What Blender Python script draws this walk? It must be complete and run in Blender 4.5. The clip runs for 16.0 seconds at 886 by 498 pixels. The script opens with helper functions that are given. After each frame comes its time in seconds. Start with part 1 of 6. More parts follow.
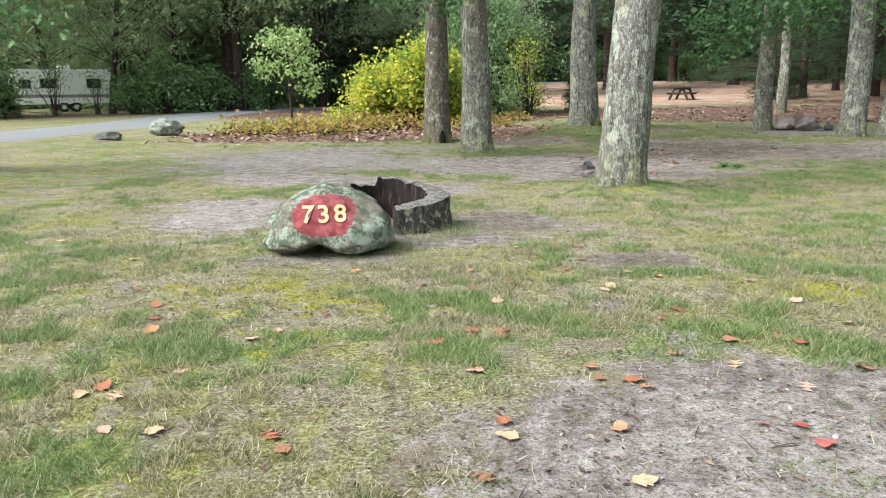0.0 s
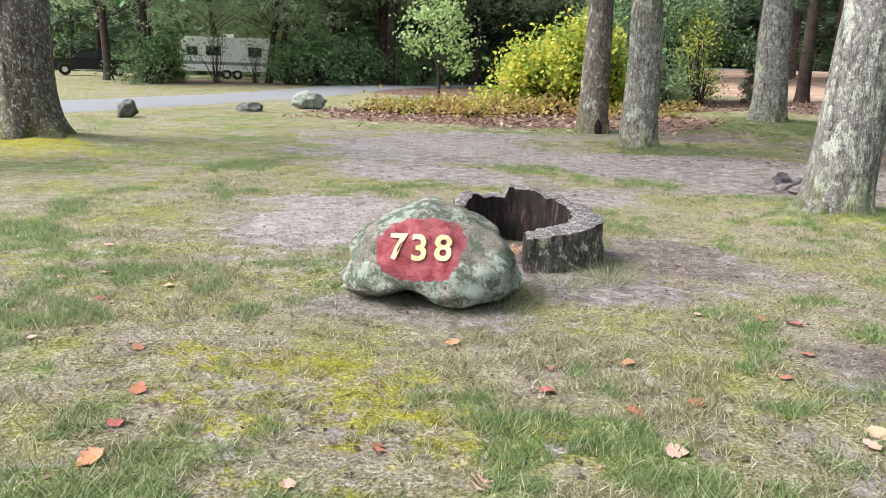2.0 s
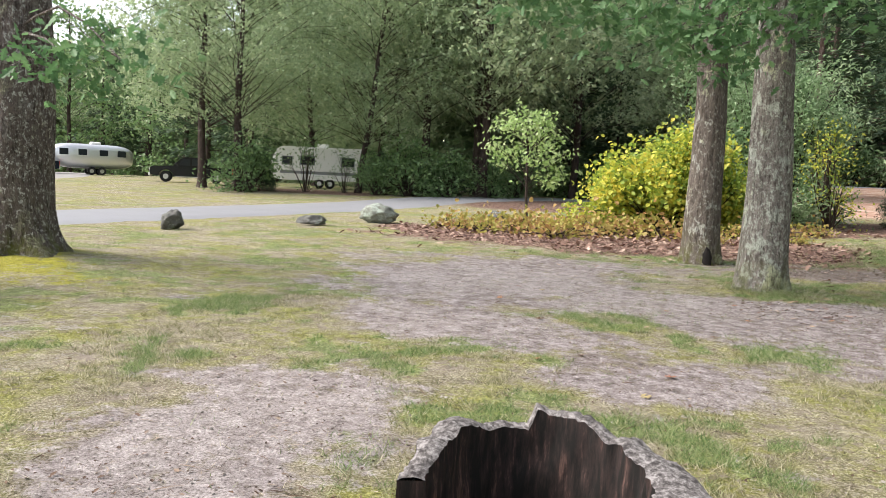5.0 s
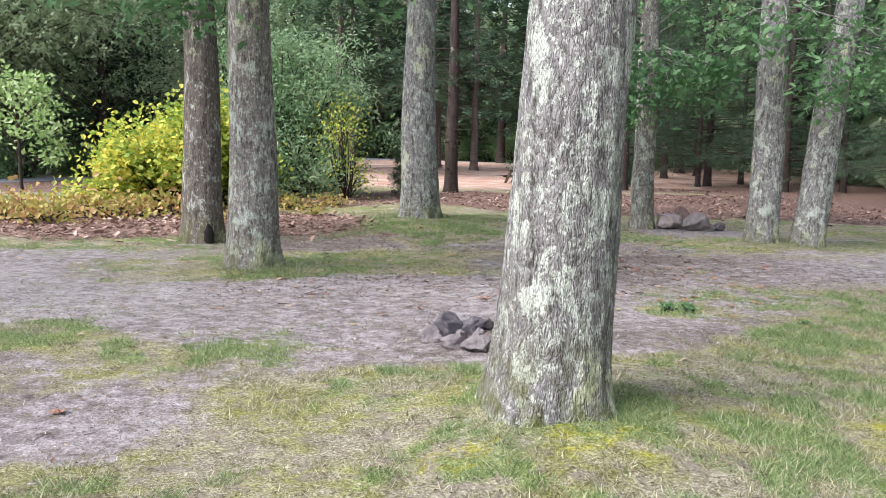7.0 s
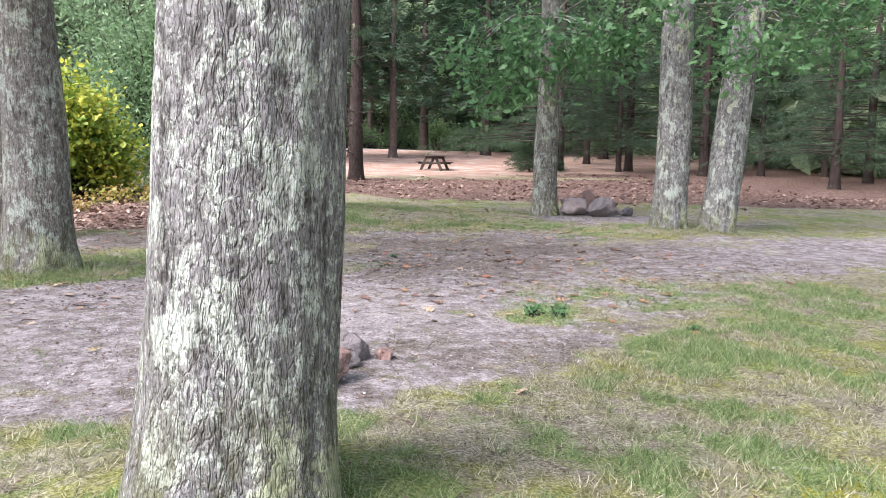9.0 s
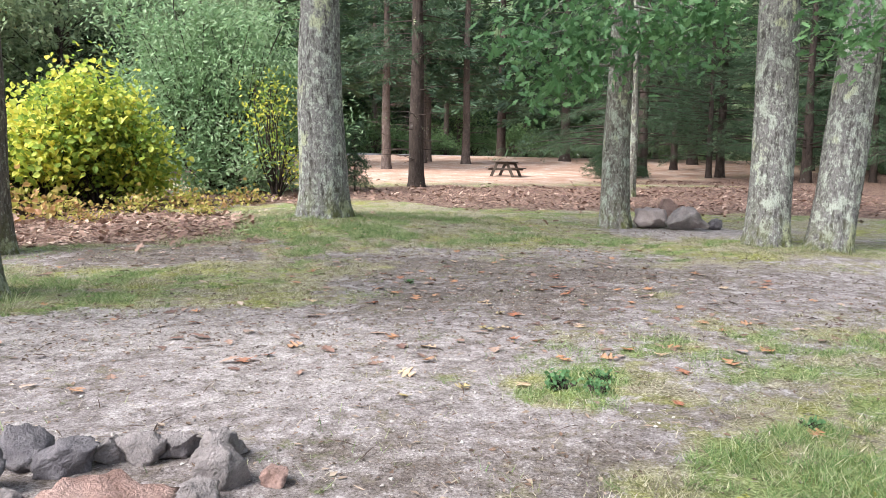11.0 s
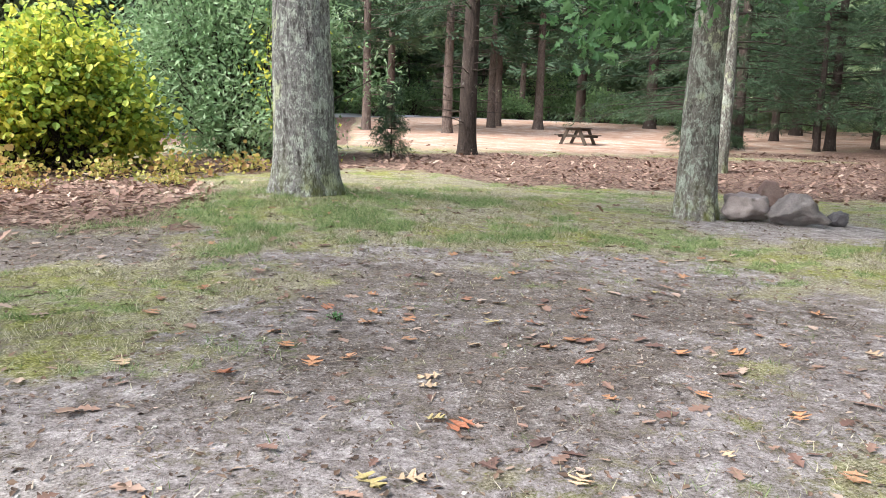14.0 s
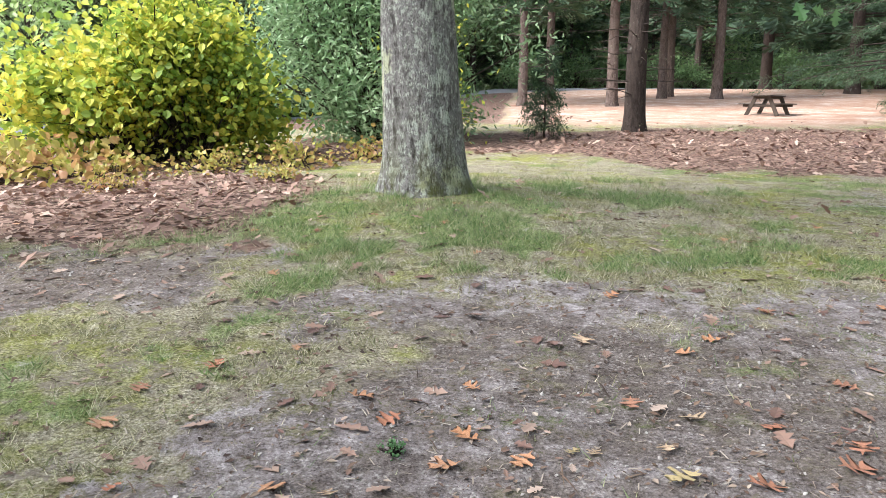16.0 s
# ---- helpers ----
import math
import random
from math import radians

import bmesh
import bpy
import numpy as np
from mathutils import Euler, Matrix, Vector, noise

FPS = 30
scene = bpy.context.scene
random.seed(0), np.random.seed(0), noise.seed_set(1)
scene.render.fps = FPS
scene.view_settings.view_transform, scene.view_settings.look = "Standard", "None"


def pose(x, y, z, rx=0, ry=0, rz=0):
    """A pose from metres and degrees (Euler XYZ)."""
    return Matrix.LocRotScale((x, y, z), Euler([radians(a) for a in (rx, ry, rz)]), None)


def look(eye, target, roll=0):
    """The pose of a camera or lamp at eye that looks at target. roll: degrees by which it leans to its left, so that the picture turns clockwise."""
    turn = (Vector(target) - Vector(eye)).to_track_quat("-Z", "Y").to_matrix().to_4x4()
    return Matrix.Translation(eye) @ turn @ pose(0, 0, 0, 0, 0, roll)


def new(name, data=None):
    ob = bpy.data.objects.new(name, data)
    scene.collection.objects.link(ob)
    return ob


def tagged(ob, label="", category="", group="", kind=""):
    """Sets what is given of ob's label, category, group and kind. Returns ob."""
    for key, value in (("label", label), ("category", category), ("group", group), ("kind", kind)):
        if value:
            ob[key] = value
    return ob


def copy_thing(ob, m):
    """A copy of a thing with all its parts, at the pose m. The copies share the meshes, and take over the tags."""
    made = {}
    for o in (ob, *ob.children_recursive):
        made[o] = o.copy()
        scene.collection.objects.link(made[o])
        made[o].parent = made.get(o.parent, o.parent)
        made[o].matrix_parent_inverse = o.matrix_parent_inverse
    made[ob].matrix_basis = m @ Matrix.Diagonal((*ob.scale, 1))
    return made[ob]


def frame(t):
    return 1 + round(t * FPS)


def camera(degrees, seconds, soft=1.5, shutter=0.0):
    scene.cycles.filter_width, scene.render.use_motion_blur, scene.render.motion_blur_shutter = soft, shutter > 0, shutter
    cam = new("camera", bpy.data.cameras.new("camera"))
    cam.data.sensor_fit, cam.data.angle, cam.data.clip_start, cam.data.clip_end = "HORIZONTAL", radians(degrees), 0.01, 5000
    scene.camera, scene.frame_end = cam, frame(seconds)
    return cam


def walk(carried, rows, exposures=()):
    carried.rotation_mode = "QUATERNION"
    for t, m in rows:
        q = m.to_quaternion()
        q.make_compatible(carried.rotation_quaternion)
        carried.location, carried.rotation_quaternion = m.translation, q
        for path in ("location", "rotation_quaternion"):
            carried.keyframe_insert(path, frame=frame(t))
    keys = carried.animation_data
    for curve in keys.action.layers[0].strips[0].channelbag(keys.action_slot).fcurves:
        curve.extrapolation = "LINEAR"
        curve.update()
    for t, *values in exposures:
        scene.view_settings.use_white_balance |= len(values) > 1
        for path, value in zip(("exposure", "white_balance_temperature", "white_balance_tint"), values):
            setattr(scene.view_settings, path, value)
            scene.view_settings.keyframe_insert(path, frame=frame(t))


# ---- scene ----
cam = camera(61.4, 16.0, soft=0.62)
METRES, EYE, TILT, LEAN, TURN = 19.5, 1.5, 0.0, 0.0, 0.0
ROWS = [
    (0.0, 0.0, 0.0, 0.0, -0.11, -11.28, 0.54),
    (0.5, -0.0011, 0.0237, -0.0002, 2.92, -11.62, 0.54),
    (1.0, -0.0043, 0.0542, 0.0018, 3.98, -11.75, -0.16),
    (1.5, -0.0018, 0.0859, 0.0025, 6.62, -12.25, -0.9),
    (2.0, -0.002, 0.1175, 0.0032, 11.55, -12.95, -1.82),
    (2.5, 0.0002, 0.1486, 0.0035, 20.17, -13.39, -2.19),
    (3.0, -0.0056, 0.1766, 0.0038, 29.63, -12.77, -2.35),
    (5.5, -0.0022, 0.3226, 0.0101, 11.57, -4.08, -2.64),
    (6.0, 0.012, 0.3455, 0.0103, 1.27, -4.39, -2.52),
    (6.5, 0.032, 0.3642, 0.0099, -7.26, -4.94, -1.96),
    (7.0, 0.0543, 0.3867, 0.0071, -13.42, -5.51, -1.43),
    (7.5, 0.0791, 0.405, 0.0032, -16.76, -5.73, -1.1),
    (8.0, 0.1026, 0.4253, 0.0011, -18.5, -5.76, -0.88),
    (10.5, 0.1961, 0.5448, -0.0007, -15.51, -6.9, -0.15),
    (11.0, 0.2155, 0.5756, -0.002, -11.8, -5.71, -0.71),
    (11.5, 0.2322, 0.6028, -0.0017, -9.44, -6.34, -1.33),
    (12.0, 0.2473, 0.6297, -0.0009, -8.9, -6.83, -2.13),
    (12.5, 0.2655, 0.6581, 0.0006, -8.33, -7.05, -2.34),
    (13.0, 0.2814, 0.6881, 0.0018, -8.66, -7.96, -2.38),
    (13.5, 0.2947, 0.7197, 0.001, -6.94, -8.32, -2.02),
    (14.0, 0.3046, 0.7533, 0.0007, -5.36, -8.52, -1.92),
    (14.5, 0.3137, 0.7845, 0.0009, -2.87, -8.68, -1.9),
    (15.0, 0.3197, 0.8193, 0.0014, 1.29, -8.93, -1.46),
    (15.5, 0.3228, 0.8535, 0.0029, 3.78, -9.39, -1.1),
    (16.0, 0.3213, 0.8886, 0.0039, 6.96, -10.6, -0.18),
]
EXPO, SKY, SUN = 1.34, 0.15, 2.6
walk(cam, [(t, pose(0, 0, EYE, TILT, LEAN, TURN) @ pose(METRES * x, METRES * y, METRES * z, 90 + pitch, roll, yaw)) for t, x, y, z, yaw, pitch, roll in ROWS],
     exposures=[(0.0, EXPO - 0.04, 6700, 3), (1.5, EXPO + 0.06, 6450, 9), (3.0, EXPO - 0.1, 7100, 12), (5.5, EXPO + 0.04, 6800, 13), (6.0, EXPO + 0.1, 6450, 11), (7.0, EXPO + 0.12, 6250, 15), (8.2, EXPO + 0.24, 6200, 20), (10.5, EXPO + 0.5, 6400, 11),
                (12.5, EXPO + 0.38, 6550, 10), (14.5, EXPO + 0.58, 6500, 9), (16.0, EXPO + 0.56, 6400, 10)])

# ---- world and sun: a bright overcast autumn day ----
world = bpy.data.worlds.new("overcast_sky")
scene.world = world
world.use_nodes = True
wn = world.node_tree.nodes
sky = wn.new("ShaderNodeTexSky")
sky.sky_type, sky.sun_disc = "NISHITA", False
sky.sun_elevation, sky.sun_rotation = radians(46), radians(-112)
hue = wn.new("ShaderNodeHueSaturation")
hue.inputs["Saturation"].default_value = 0.5
world.node_tree.links.new(sky.outputs[0], hue.inputs["Color"])
world.node_tree.links.new(hue.outputs[0], wn["Background"].inputs["Color"])
wn["Background"].inputs["Strength"].default_value = SKY
sun_data = bpy.data.lights.new("sun", "SUN")
sun_data.energy, sun_data.angle, sun_data.color = SUN, radians(35), (1.0, 0.975, 0.94)
sun = new("sun", sun_data)
sun.matrix_world = look((0, 0, 0), (math.sin(radians(112)) * math.cos(radians(46)), -math.cos(radians(112)) * math.cos(radians(46)), -math.sin(radians(46))))


# ---- material helpers ----
class Nodes:
    """Short-hand for building one material's node tree."""

    def __init__(self, name):
        self.mat = bpy.data.materials.new(name)
        self.mat.use_nodes = True
        self.tree = self.mat.node_tree
        self.bsdf = self.tree.nodes["Principled BSDF"]
        self.out = self.tree.nodes["Material Output"]

    def node(self, kind, **props):
        n = self.tree.nodes.new(kind)
        for k, v in props.items():
            setattr(n, k, v)
        return n

    def link(self, a, b):
        self.tree.links.new(a, b)

    def put(self, socket, value):
        if isinstance(value, bpy.types.NodeSocket):
            self.link(value, socket)
        else:
            socket.default_value = (*value, 1.0) if isinstance(value, tuple) and len(value) == 3 and socket.type == "RGBA" else value

    def coords(self, scale=(1, 1, 1), space="Object"):
        tc = self.node("ShaderNodeTexCoord")
        mp = self.node("ShaderNodeMapping")
        mp.inputs["Scale"].default_value = scale
        self.link(tc.outputs[space], mp.inputs["Vector"])
        return mp.outputs[0]

    def noise(self, vec, scale, detail=4.0, rough=0.6):
        n = self.node("ShaderNodeTexNoise")
        n.inputs["Scale"].default_value, n.inputs["Detail"].default_value, n.inputs["Roughness"].default_value = scale, detail, rough
        if vec is not None:
            self.link(vec, n.inputs["Vector"])
        return n.outputs["Fac"]

    def cells(self, vec, scale, out="Color", feature="F1"):
        n = self.node("ShaderNodeTexVoronoi", feature=feature)
        n.inputs["Scale"].default_value = scale
        if vec is not None:
            self.link(vec, n.inputs["Vector"])
        return n.outputs[out]

    def ramp(self, fac, stops):
        n = self.node("ShaderNodeValToRGB")
        e = n.color_ramp.elements
        while len(e) < len(stops):
            e.new(0.5)
        for el, (p, c) in zip(e, stops):
            el.position, el.color = p, (*c, 1) if isinstance(c, tuple) else (c, c, c, 1)
        self.link(fac, n.inputs[0])
        return n.outputs["Color"]

    def mix(self, fac, a, b, mode="MIX"):
        n = self.node("ShaderNodeMix", data_type="RGBA", blend_type=mode)
        self.put(n.inputs["Factor"], fac)
        self.put(n.inputs[6], a)
        self.put(n.inputs[7], b)
        return n.outputs[2]

    def math(self, op, a, b=0.0, clamp=False):
        n = self.node("ShaderNodeMath", operation=op, use_clamp=clamp)
        self.put(n.inputs[0], a)
        self.put(n.inputs[1], b)
        return n.outputs[0]

    def attr(self, name):
        return self.node("ShaderNodeAttribute", attribute_name=name).outputs["Fac"]

    def island(self):
        return self.node("ShaderNodeNewGeometry").outputs["Random Per Island"]

    def chance(self):
        return self.node("ShaderNodeObjectInfo").outputs["Random"]

    def bump(self, height, strength, distance):
        n = self.node("ShaderNodeBump")
        n.inputs["Strength"].default_value, n.inputs["Distance"].default_value = strength, distance
        self.link(height, n.inputs["Height"])
        self.link(n.outputs[0], self.bsdf.inputs["Normal"])

    def done(self, color, rough=0.8, metal=0.0, spec=0.3):
        self.put(self.bsdf.inputs["Base Color"], color)
        self.put(self.bsdf.inputs["Roughness"], rough)
        self.bsdf.inputs["Metallic"].default_value = metal
        self.bsdf.inputs["Specular IOR Level"].default_value = spec
        return self.mat


def plain(name, color, rough=0.6, metal=0.0, var=0.15, scale=6.0):
    m = Nodes(name)
    n = m.noise(m.coords(), scale)
    c = m.mix(n, tuple(k * (1 - var) for k in color), tuple(min(1, k * (1 + var)) for k in color))
    return m.done(c, rough, metal)


def bark(name, dark, light, lichen, lichen_amount, moss=0.0, plate=40.0, squash=0.36, crusts=0.95):
    """Bark of small upright plates between dark cracks, with pale lichen crusts in large and small patches."""
    m = Nodes(name)
    v = m.coords((1, 1, squash))
    warp = m.node("ShaderNodeTexNoise")
    warp.inputs["Scale"].default_value = 22.0
    m.link(v, warp.inputs["Vector"])
    bent = m.mix(0.06, v, warp.outputs["Color"], "ADD")
    crack = m.cells(bent, plate, "Distance", "DISTANCE_TO_EDGE")
    tone = m.node("ShaderNodeRGBToBW")
    m.link(m.cells(bent, plate, "Color"), tone.inputs[0])
    rough = m.noise(m.coords((1, 1, 0.3)), 45.0, 4, 0.7)
    ridge = m.noise(m.coords((1, 1, 0.22)), 15.0, 5, 0.7)
    c = m.mix(m.math("ADD", m.math("MULTIPLY", tone.outputs[0], 0.5), m.math("MULTIPLY", rough, 0.5)), tuple(0.5 * k for k in light), tuple(1.5 * k for k in light))
    w = m.coords((1, 1, 0.75))
    big = m.noise(w, 3.4, 7, 0.72)
    small = m.noise(w, 16.0, 6, 0.8)
    lim = 0.62 - 0.12 * lichen_amount
    crust = m.ramp(big, [(lim, 0.0), (lim + 0.025, crusts)])
    fleck = m.ramp(small, [(lim + 0.0, 0.0), (lim + 0.03, 0.8)])
    mask = m.math("MAXIMUM", crust, fleck)
    lc = m.mix(m.noise(w, 60, 3), tuple(k * 0.65 for k in lichen), tuple(min(1, k * 1.3) for k in lichen))
    yel = m.ramp(m.noise(w, 1.7, 2), [(0.58, 0.0), (0.64, 0.8)])
    lc = m.mix(yel, lc, (0.50, 0.51, 0.33))
    c = m.mix(mask, c, lc)
    gap = m.math("MULTIPLY", m.ramp(crack, [(0.0, 0.3), (0.12, 0.0)]), m.ramp(rough, [(0.42, 1.0), (0.58, 0.05)]))
    deep = m.math("MULTIPLY", m.ramp(ridge, [(0.40, 0.95), (0.50, 0.0)]), m.ramp(small, [(0.4, 1.0), (0.6, 0.35)]))
    speck = m.ramp(m.noise(m.coords((1, 1, 0.5)), 74.0, 5, 0.8), [(0.40, 0.8), (0.48, 0.0)])
    c = m.mix(m.math("MAXIMUM", m.math("MAXIMUM", gap, deep), speck), c, dark)
    if moss:
        low = m.ramp(m.noise(w, 5, 4), [(0.42, 0.0), (0.6, 1.0)])
        c = m.mix(m.math("MULTIPLY", low, m.math("MULTIPLY", m.attr("mossy"), moss)), c, (0.10, 0.11, 0.02))
    h = m.math("ADD", m.math("MULTIPLY", m.ramp(crack, [(0.0, 0.0), (0.2, 1.0)]), 0.22), m.math("ADD", ridge, m.math("MULTIPLY", rough, 0.5)))
    m.bump(h, 1.0, 0.035)
    return m.done(c, 0.92, 0, 0.15)


def leaf_mat(name, stops, trans=0.35, rough=0.5):
    """Leaves that differ one by one and tree by tree, and let some light through."""
    m = Nodes(name)
    patch = m.ramp(m.noise(m.coords(), 0.9, 3), [(0.35, 0.0), (0.65, 1.0)])
    r = m.math("ADD", m.math("MULTIPLY", m.island(), 0.55), m.math("ADD", m.math("MULTIPLY", m.chance(), 0.15), m.math("MULTIPLY", patch, 0.30)))
    c = m.ramp(r, stops)
    m.done(c, rough, 0, 0.35)
    t = m.node("ShaderNodeBsdfTranslucent")
    m.link(c, t.inputs["Color"])
    s = m.node("ShaderNodeMixShader")
    s.inputs[0].default_value = trans
    m.link(m.bsdf.outputs[0], s.inputs[1])
    m.link(t.outputs[0], s.inputs[2])
    m.link(s.outputs[0], m.out.inputs["Surface"])
    return m.mat


def stone(name, a, b, lichen=None, amount=0.0, scale=5.0):
    m = Nodes(name)
    v = m.coords()
    n = m.noise(v, scale, 6, 0.65)
    sp = m.noise(v, 70, 3, 0.7)
    c = m.mix(m.ramp(n, [(0.35, 0.0), (0.65, 1.0)]), a, b)
    c = m.mix(m.ramp(sp, [(0.35, 0.0), (0.7, 0.5)]), c, tuple(k * 0.5 for k in a))
    if lichen:
        k = m.math("ADD", m.math("MULTIPLY", m.noise(v, 3.5, 3), 0.6), m.math("MULTIPLY", m.noise(v, 28, 4, 0.7), 0.4))
        lim = 0.6 - 0.15 * amount
        c = m.mix(m.ramp(k, [(lim, 0.0), (lim + 0.06, 1.0)]), c, lichen)
    m.bump(m.math("ADD", n, m.math("MULTIPLY", sp, 0.5)), 1.0, 0.04)
    return m.done(c, 0.88, 0, 0.25)


BARK_LICHEN = bark("bark_oak_lichen", (0.04, 0.034, 0.03), (0.225, 0.212, 0.205), (0.50, 0.525, 0.455), 0.70, 0.8, 40, 0.3)
BARK_GREY = bark("bark_oak_grey", (0.05, 0.042, 0.035), (0.215, 0.195, 0.175), (0.46, 0.49, 0.42), 0.7, 0.8, 30, 0.22)
BARK_BROWN = bark("bark_oak_brown", (0.04, 0.033, 0.028), (0.165, 0.14, 0.12), (0.48, 0.48, 0.43), 0.42, 0.9, 26, 0.2)
BARK_OLD = bark("bark_old_oak", (0.028, 0.022, 0.02), (0.14, 0.115, 0.105), (0.60, 0.60, 0.57), 0.62, 0.9, 22, 0.3, 0.15)
BARK_PINE = bark("bark_pine", (0.022, 0.017, 0.015), (0.062, 0.046, 0.040), (0.16, 0.15, 0.14), 0.0, 0, 14, 0.35)
BARK_RED = bark("bark_red_pine", (0.05, 0.032, 0.026), (0.165, 0.125, 0.11), (0.30, 0.26, 0.23), 0.15, 0, 12, 0.35)
LEAF_OAK = leaf_mat("leaf_oak", [(0.0, (0.052, 0.128, 0.055)), (0.5, (0.115, 0.235, 0.095)), (0.9, (0.22, 0.36, 0.17)), (1.0, (0.40, 0.43, 0.14))], 0.42)
LEAF_GREY = leaf_mat("leaf_grey_green", [(0.0, (0.15, 0.23, 0.12)), (0.5, (0.29, 0.38, 0.21)), (0.92, (0.46, 0.52, 0.33)), (1.0, (0.571, 0.444, 0.12))], 0.5)
LEAF_PALE = leaf_mat("leaf_pale_sapling", [(0.0, (0.17, 0.29, 0.09)), (0.5, (0.33, 0.47, 0.17)), (0.9, (0.50, 0.60, 0.32)), (1.0, (0.66, 0.72, 0.56))], 0.5)
LEAF_SILVER = leaf_mat("leaf_silver_green", [(0.0, (0.13, 0.24, 0.11)), (0.5, (0.24, 0.36, 0.185)), (0.85, (0.38, 0.48, 0.30)), (1.0, (0.66, 0.73, 0.62))], 0.42)
LEAF_YELLOW = leaf_mat("leaf_yellow", [(0.0, (0.09, 0.17, 0.04)), (0.35, (0.27, 0.38, 0.07)), (0.56, (0.54, 0.57, 0.10)), (0.82, (0.74, 0.65, 0.12)), (1.0, (0.62, 0.38, 0.10))], 0.5)
LEAF_VINE = leaf_mat("leaf_vine", [(0.0, (0.16, 0.19, 0.035)), (0.4, (0.42, 0.38, 0.10)), (0.7, (0.42, 0.25, 0.11)), (1.0, (0.28, 0.12, 0.08))], 0.4)
NEEDLE = leaf_mat("needle_pine", [(0.0, (0.034, 0.066, 0.036)), (0.6, (0.058, 0.105, 0.054)), (1.0, (0.105, 0.16, 0.072))], 0.25, 0.6)
LEAF_DARK = leaf_mat("leaf_dark_woods", [(0.0, (0.08, 0.14, 0.06)), (0.6, (0.16, 0.27, 0.11)), (1.0, (0.28, 0.38, 0.16))], 0.4)
LITTER = leaf_mat("fallen_leaves", [(0.0, (0.07, 0.042, 0.038)), (0.3, (0.17, 0.095, 0.075)), (0.55, (0.30, 0.19, 0.145)), (0.8, (0.50, 0.38, 0.31)), (1.0, (0.46, 0.22, 0.09))], 0.1, 0.7)

# ---- numeric helpers ----


def smooth(a, b, v):
    t = np.clip((v - a) / (b - a), 0, 1)
    return t * t * (3 - 2 * t)


def grain(x, y, seed=0):
    """Value noise on a unit lattice, 0 to 1."""
    x, y = np.asarray(x, float), np.asarray(y, float)
    i, j = np.floor(x), np.floor(y)
    u, v = x - i, y - j
    u, v = u * u * (3 - 2 * u), v * v * (3 - 2 * v)

    def h(a, b):
        s = np.sin(a * 127.1 + b * 311.7 + seed * 74.7) * 43758.5453
        return s - np.floor(s)

    return (h(i, j) * (1 - u) + h(i + 1, j) * u) * (1 - v) + (h(i, j + 1) * (1 - u) + h(i + 1, j + 1) * u) * v


def fractal(x, y, seed=0):
    return (grain(x, y, seed) + 0.5 * grain(2.1 * x + 9, 2.1 * y + 4, seed) + 0.25 * grain(4.3 * x, 4.3 * y + 7, seed)) / 1.75


RIGHT_RISE = ([-60, 5, 12, 17, 20, 23, 26, 30, 38, 48, 62, 75, 110, 200, 900], [0, 0.03, -0.03, 0.05, 0.1, 0.24, 0.42, 0.55, 0.9, 1.35, 2.2, 3.1, 3.8, 4.5, 6])
LEFT_RISE = ([-60, 5, 12, 20, 29, 40, 50, 62, 95, 200, 900], [0, 0.03, 0.06, 0.12, 0.25, 0.45, 0.8, 1.0, 1.0, 2, 5])
MOUNDS = ((5.0, 26.2, 0.18, 1.6), (3.0, 12.1, 0.20, 0.75), (1.0, 19.4, 0.06, 0.9), (12.5, 22.5, 0.1, 1.2), (-10.9, 15.2, 0.16, 1.2), (3.3, 14.4, 0.03, 0.9))


def ground(x, y):
    """Height of the ground without its fine unevenness."""
    x, y = np.asarray(x, float), np.asarray(y, float)
    left = np.interp(y, *LEFT_RISE) * (1 - smooth(58, 78, -x))
    s = smooth(-9, 4, x)
    z = left * (1 - s) + np.interp(y, *RIGHT_RISE) * s
    for mx, my, h, r in MOUNDS:
        z = z + h * np.exp(-((x - mx) ** 2 + (y - my) ** 2) / (2 * r * r))
    return z


def fine(x, y):
    return 0.035 * (fractal(x * 0.9, y * 0.9, 3) - 0.5) + 0.018 * (fractal(x * 4, y * 4, 5) - 0.5)


def gz(x, y):
    return float(ground(x, y) + fine(x, y))


def blobs(x, y, patches):
    """How deep (x, y) lies in any of the soft-edged ellipses."""
    best = np.zeros_like(x, dtype=float)
    for cx, cy, rx, ry, a in patches:
        d = ((x - cx) / rx) ** 2 + ((y - cy) / ry) ** 2
        best = np.maximum(best, a * np.exp(-0.7 * d))
    return best


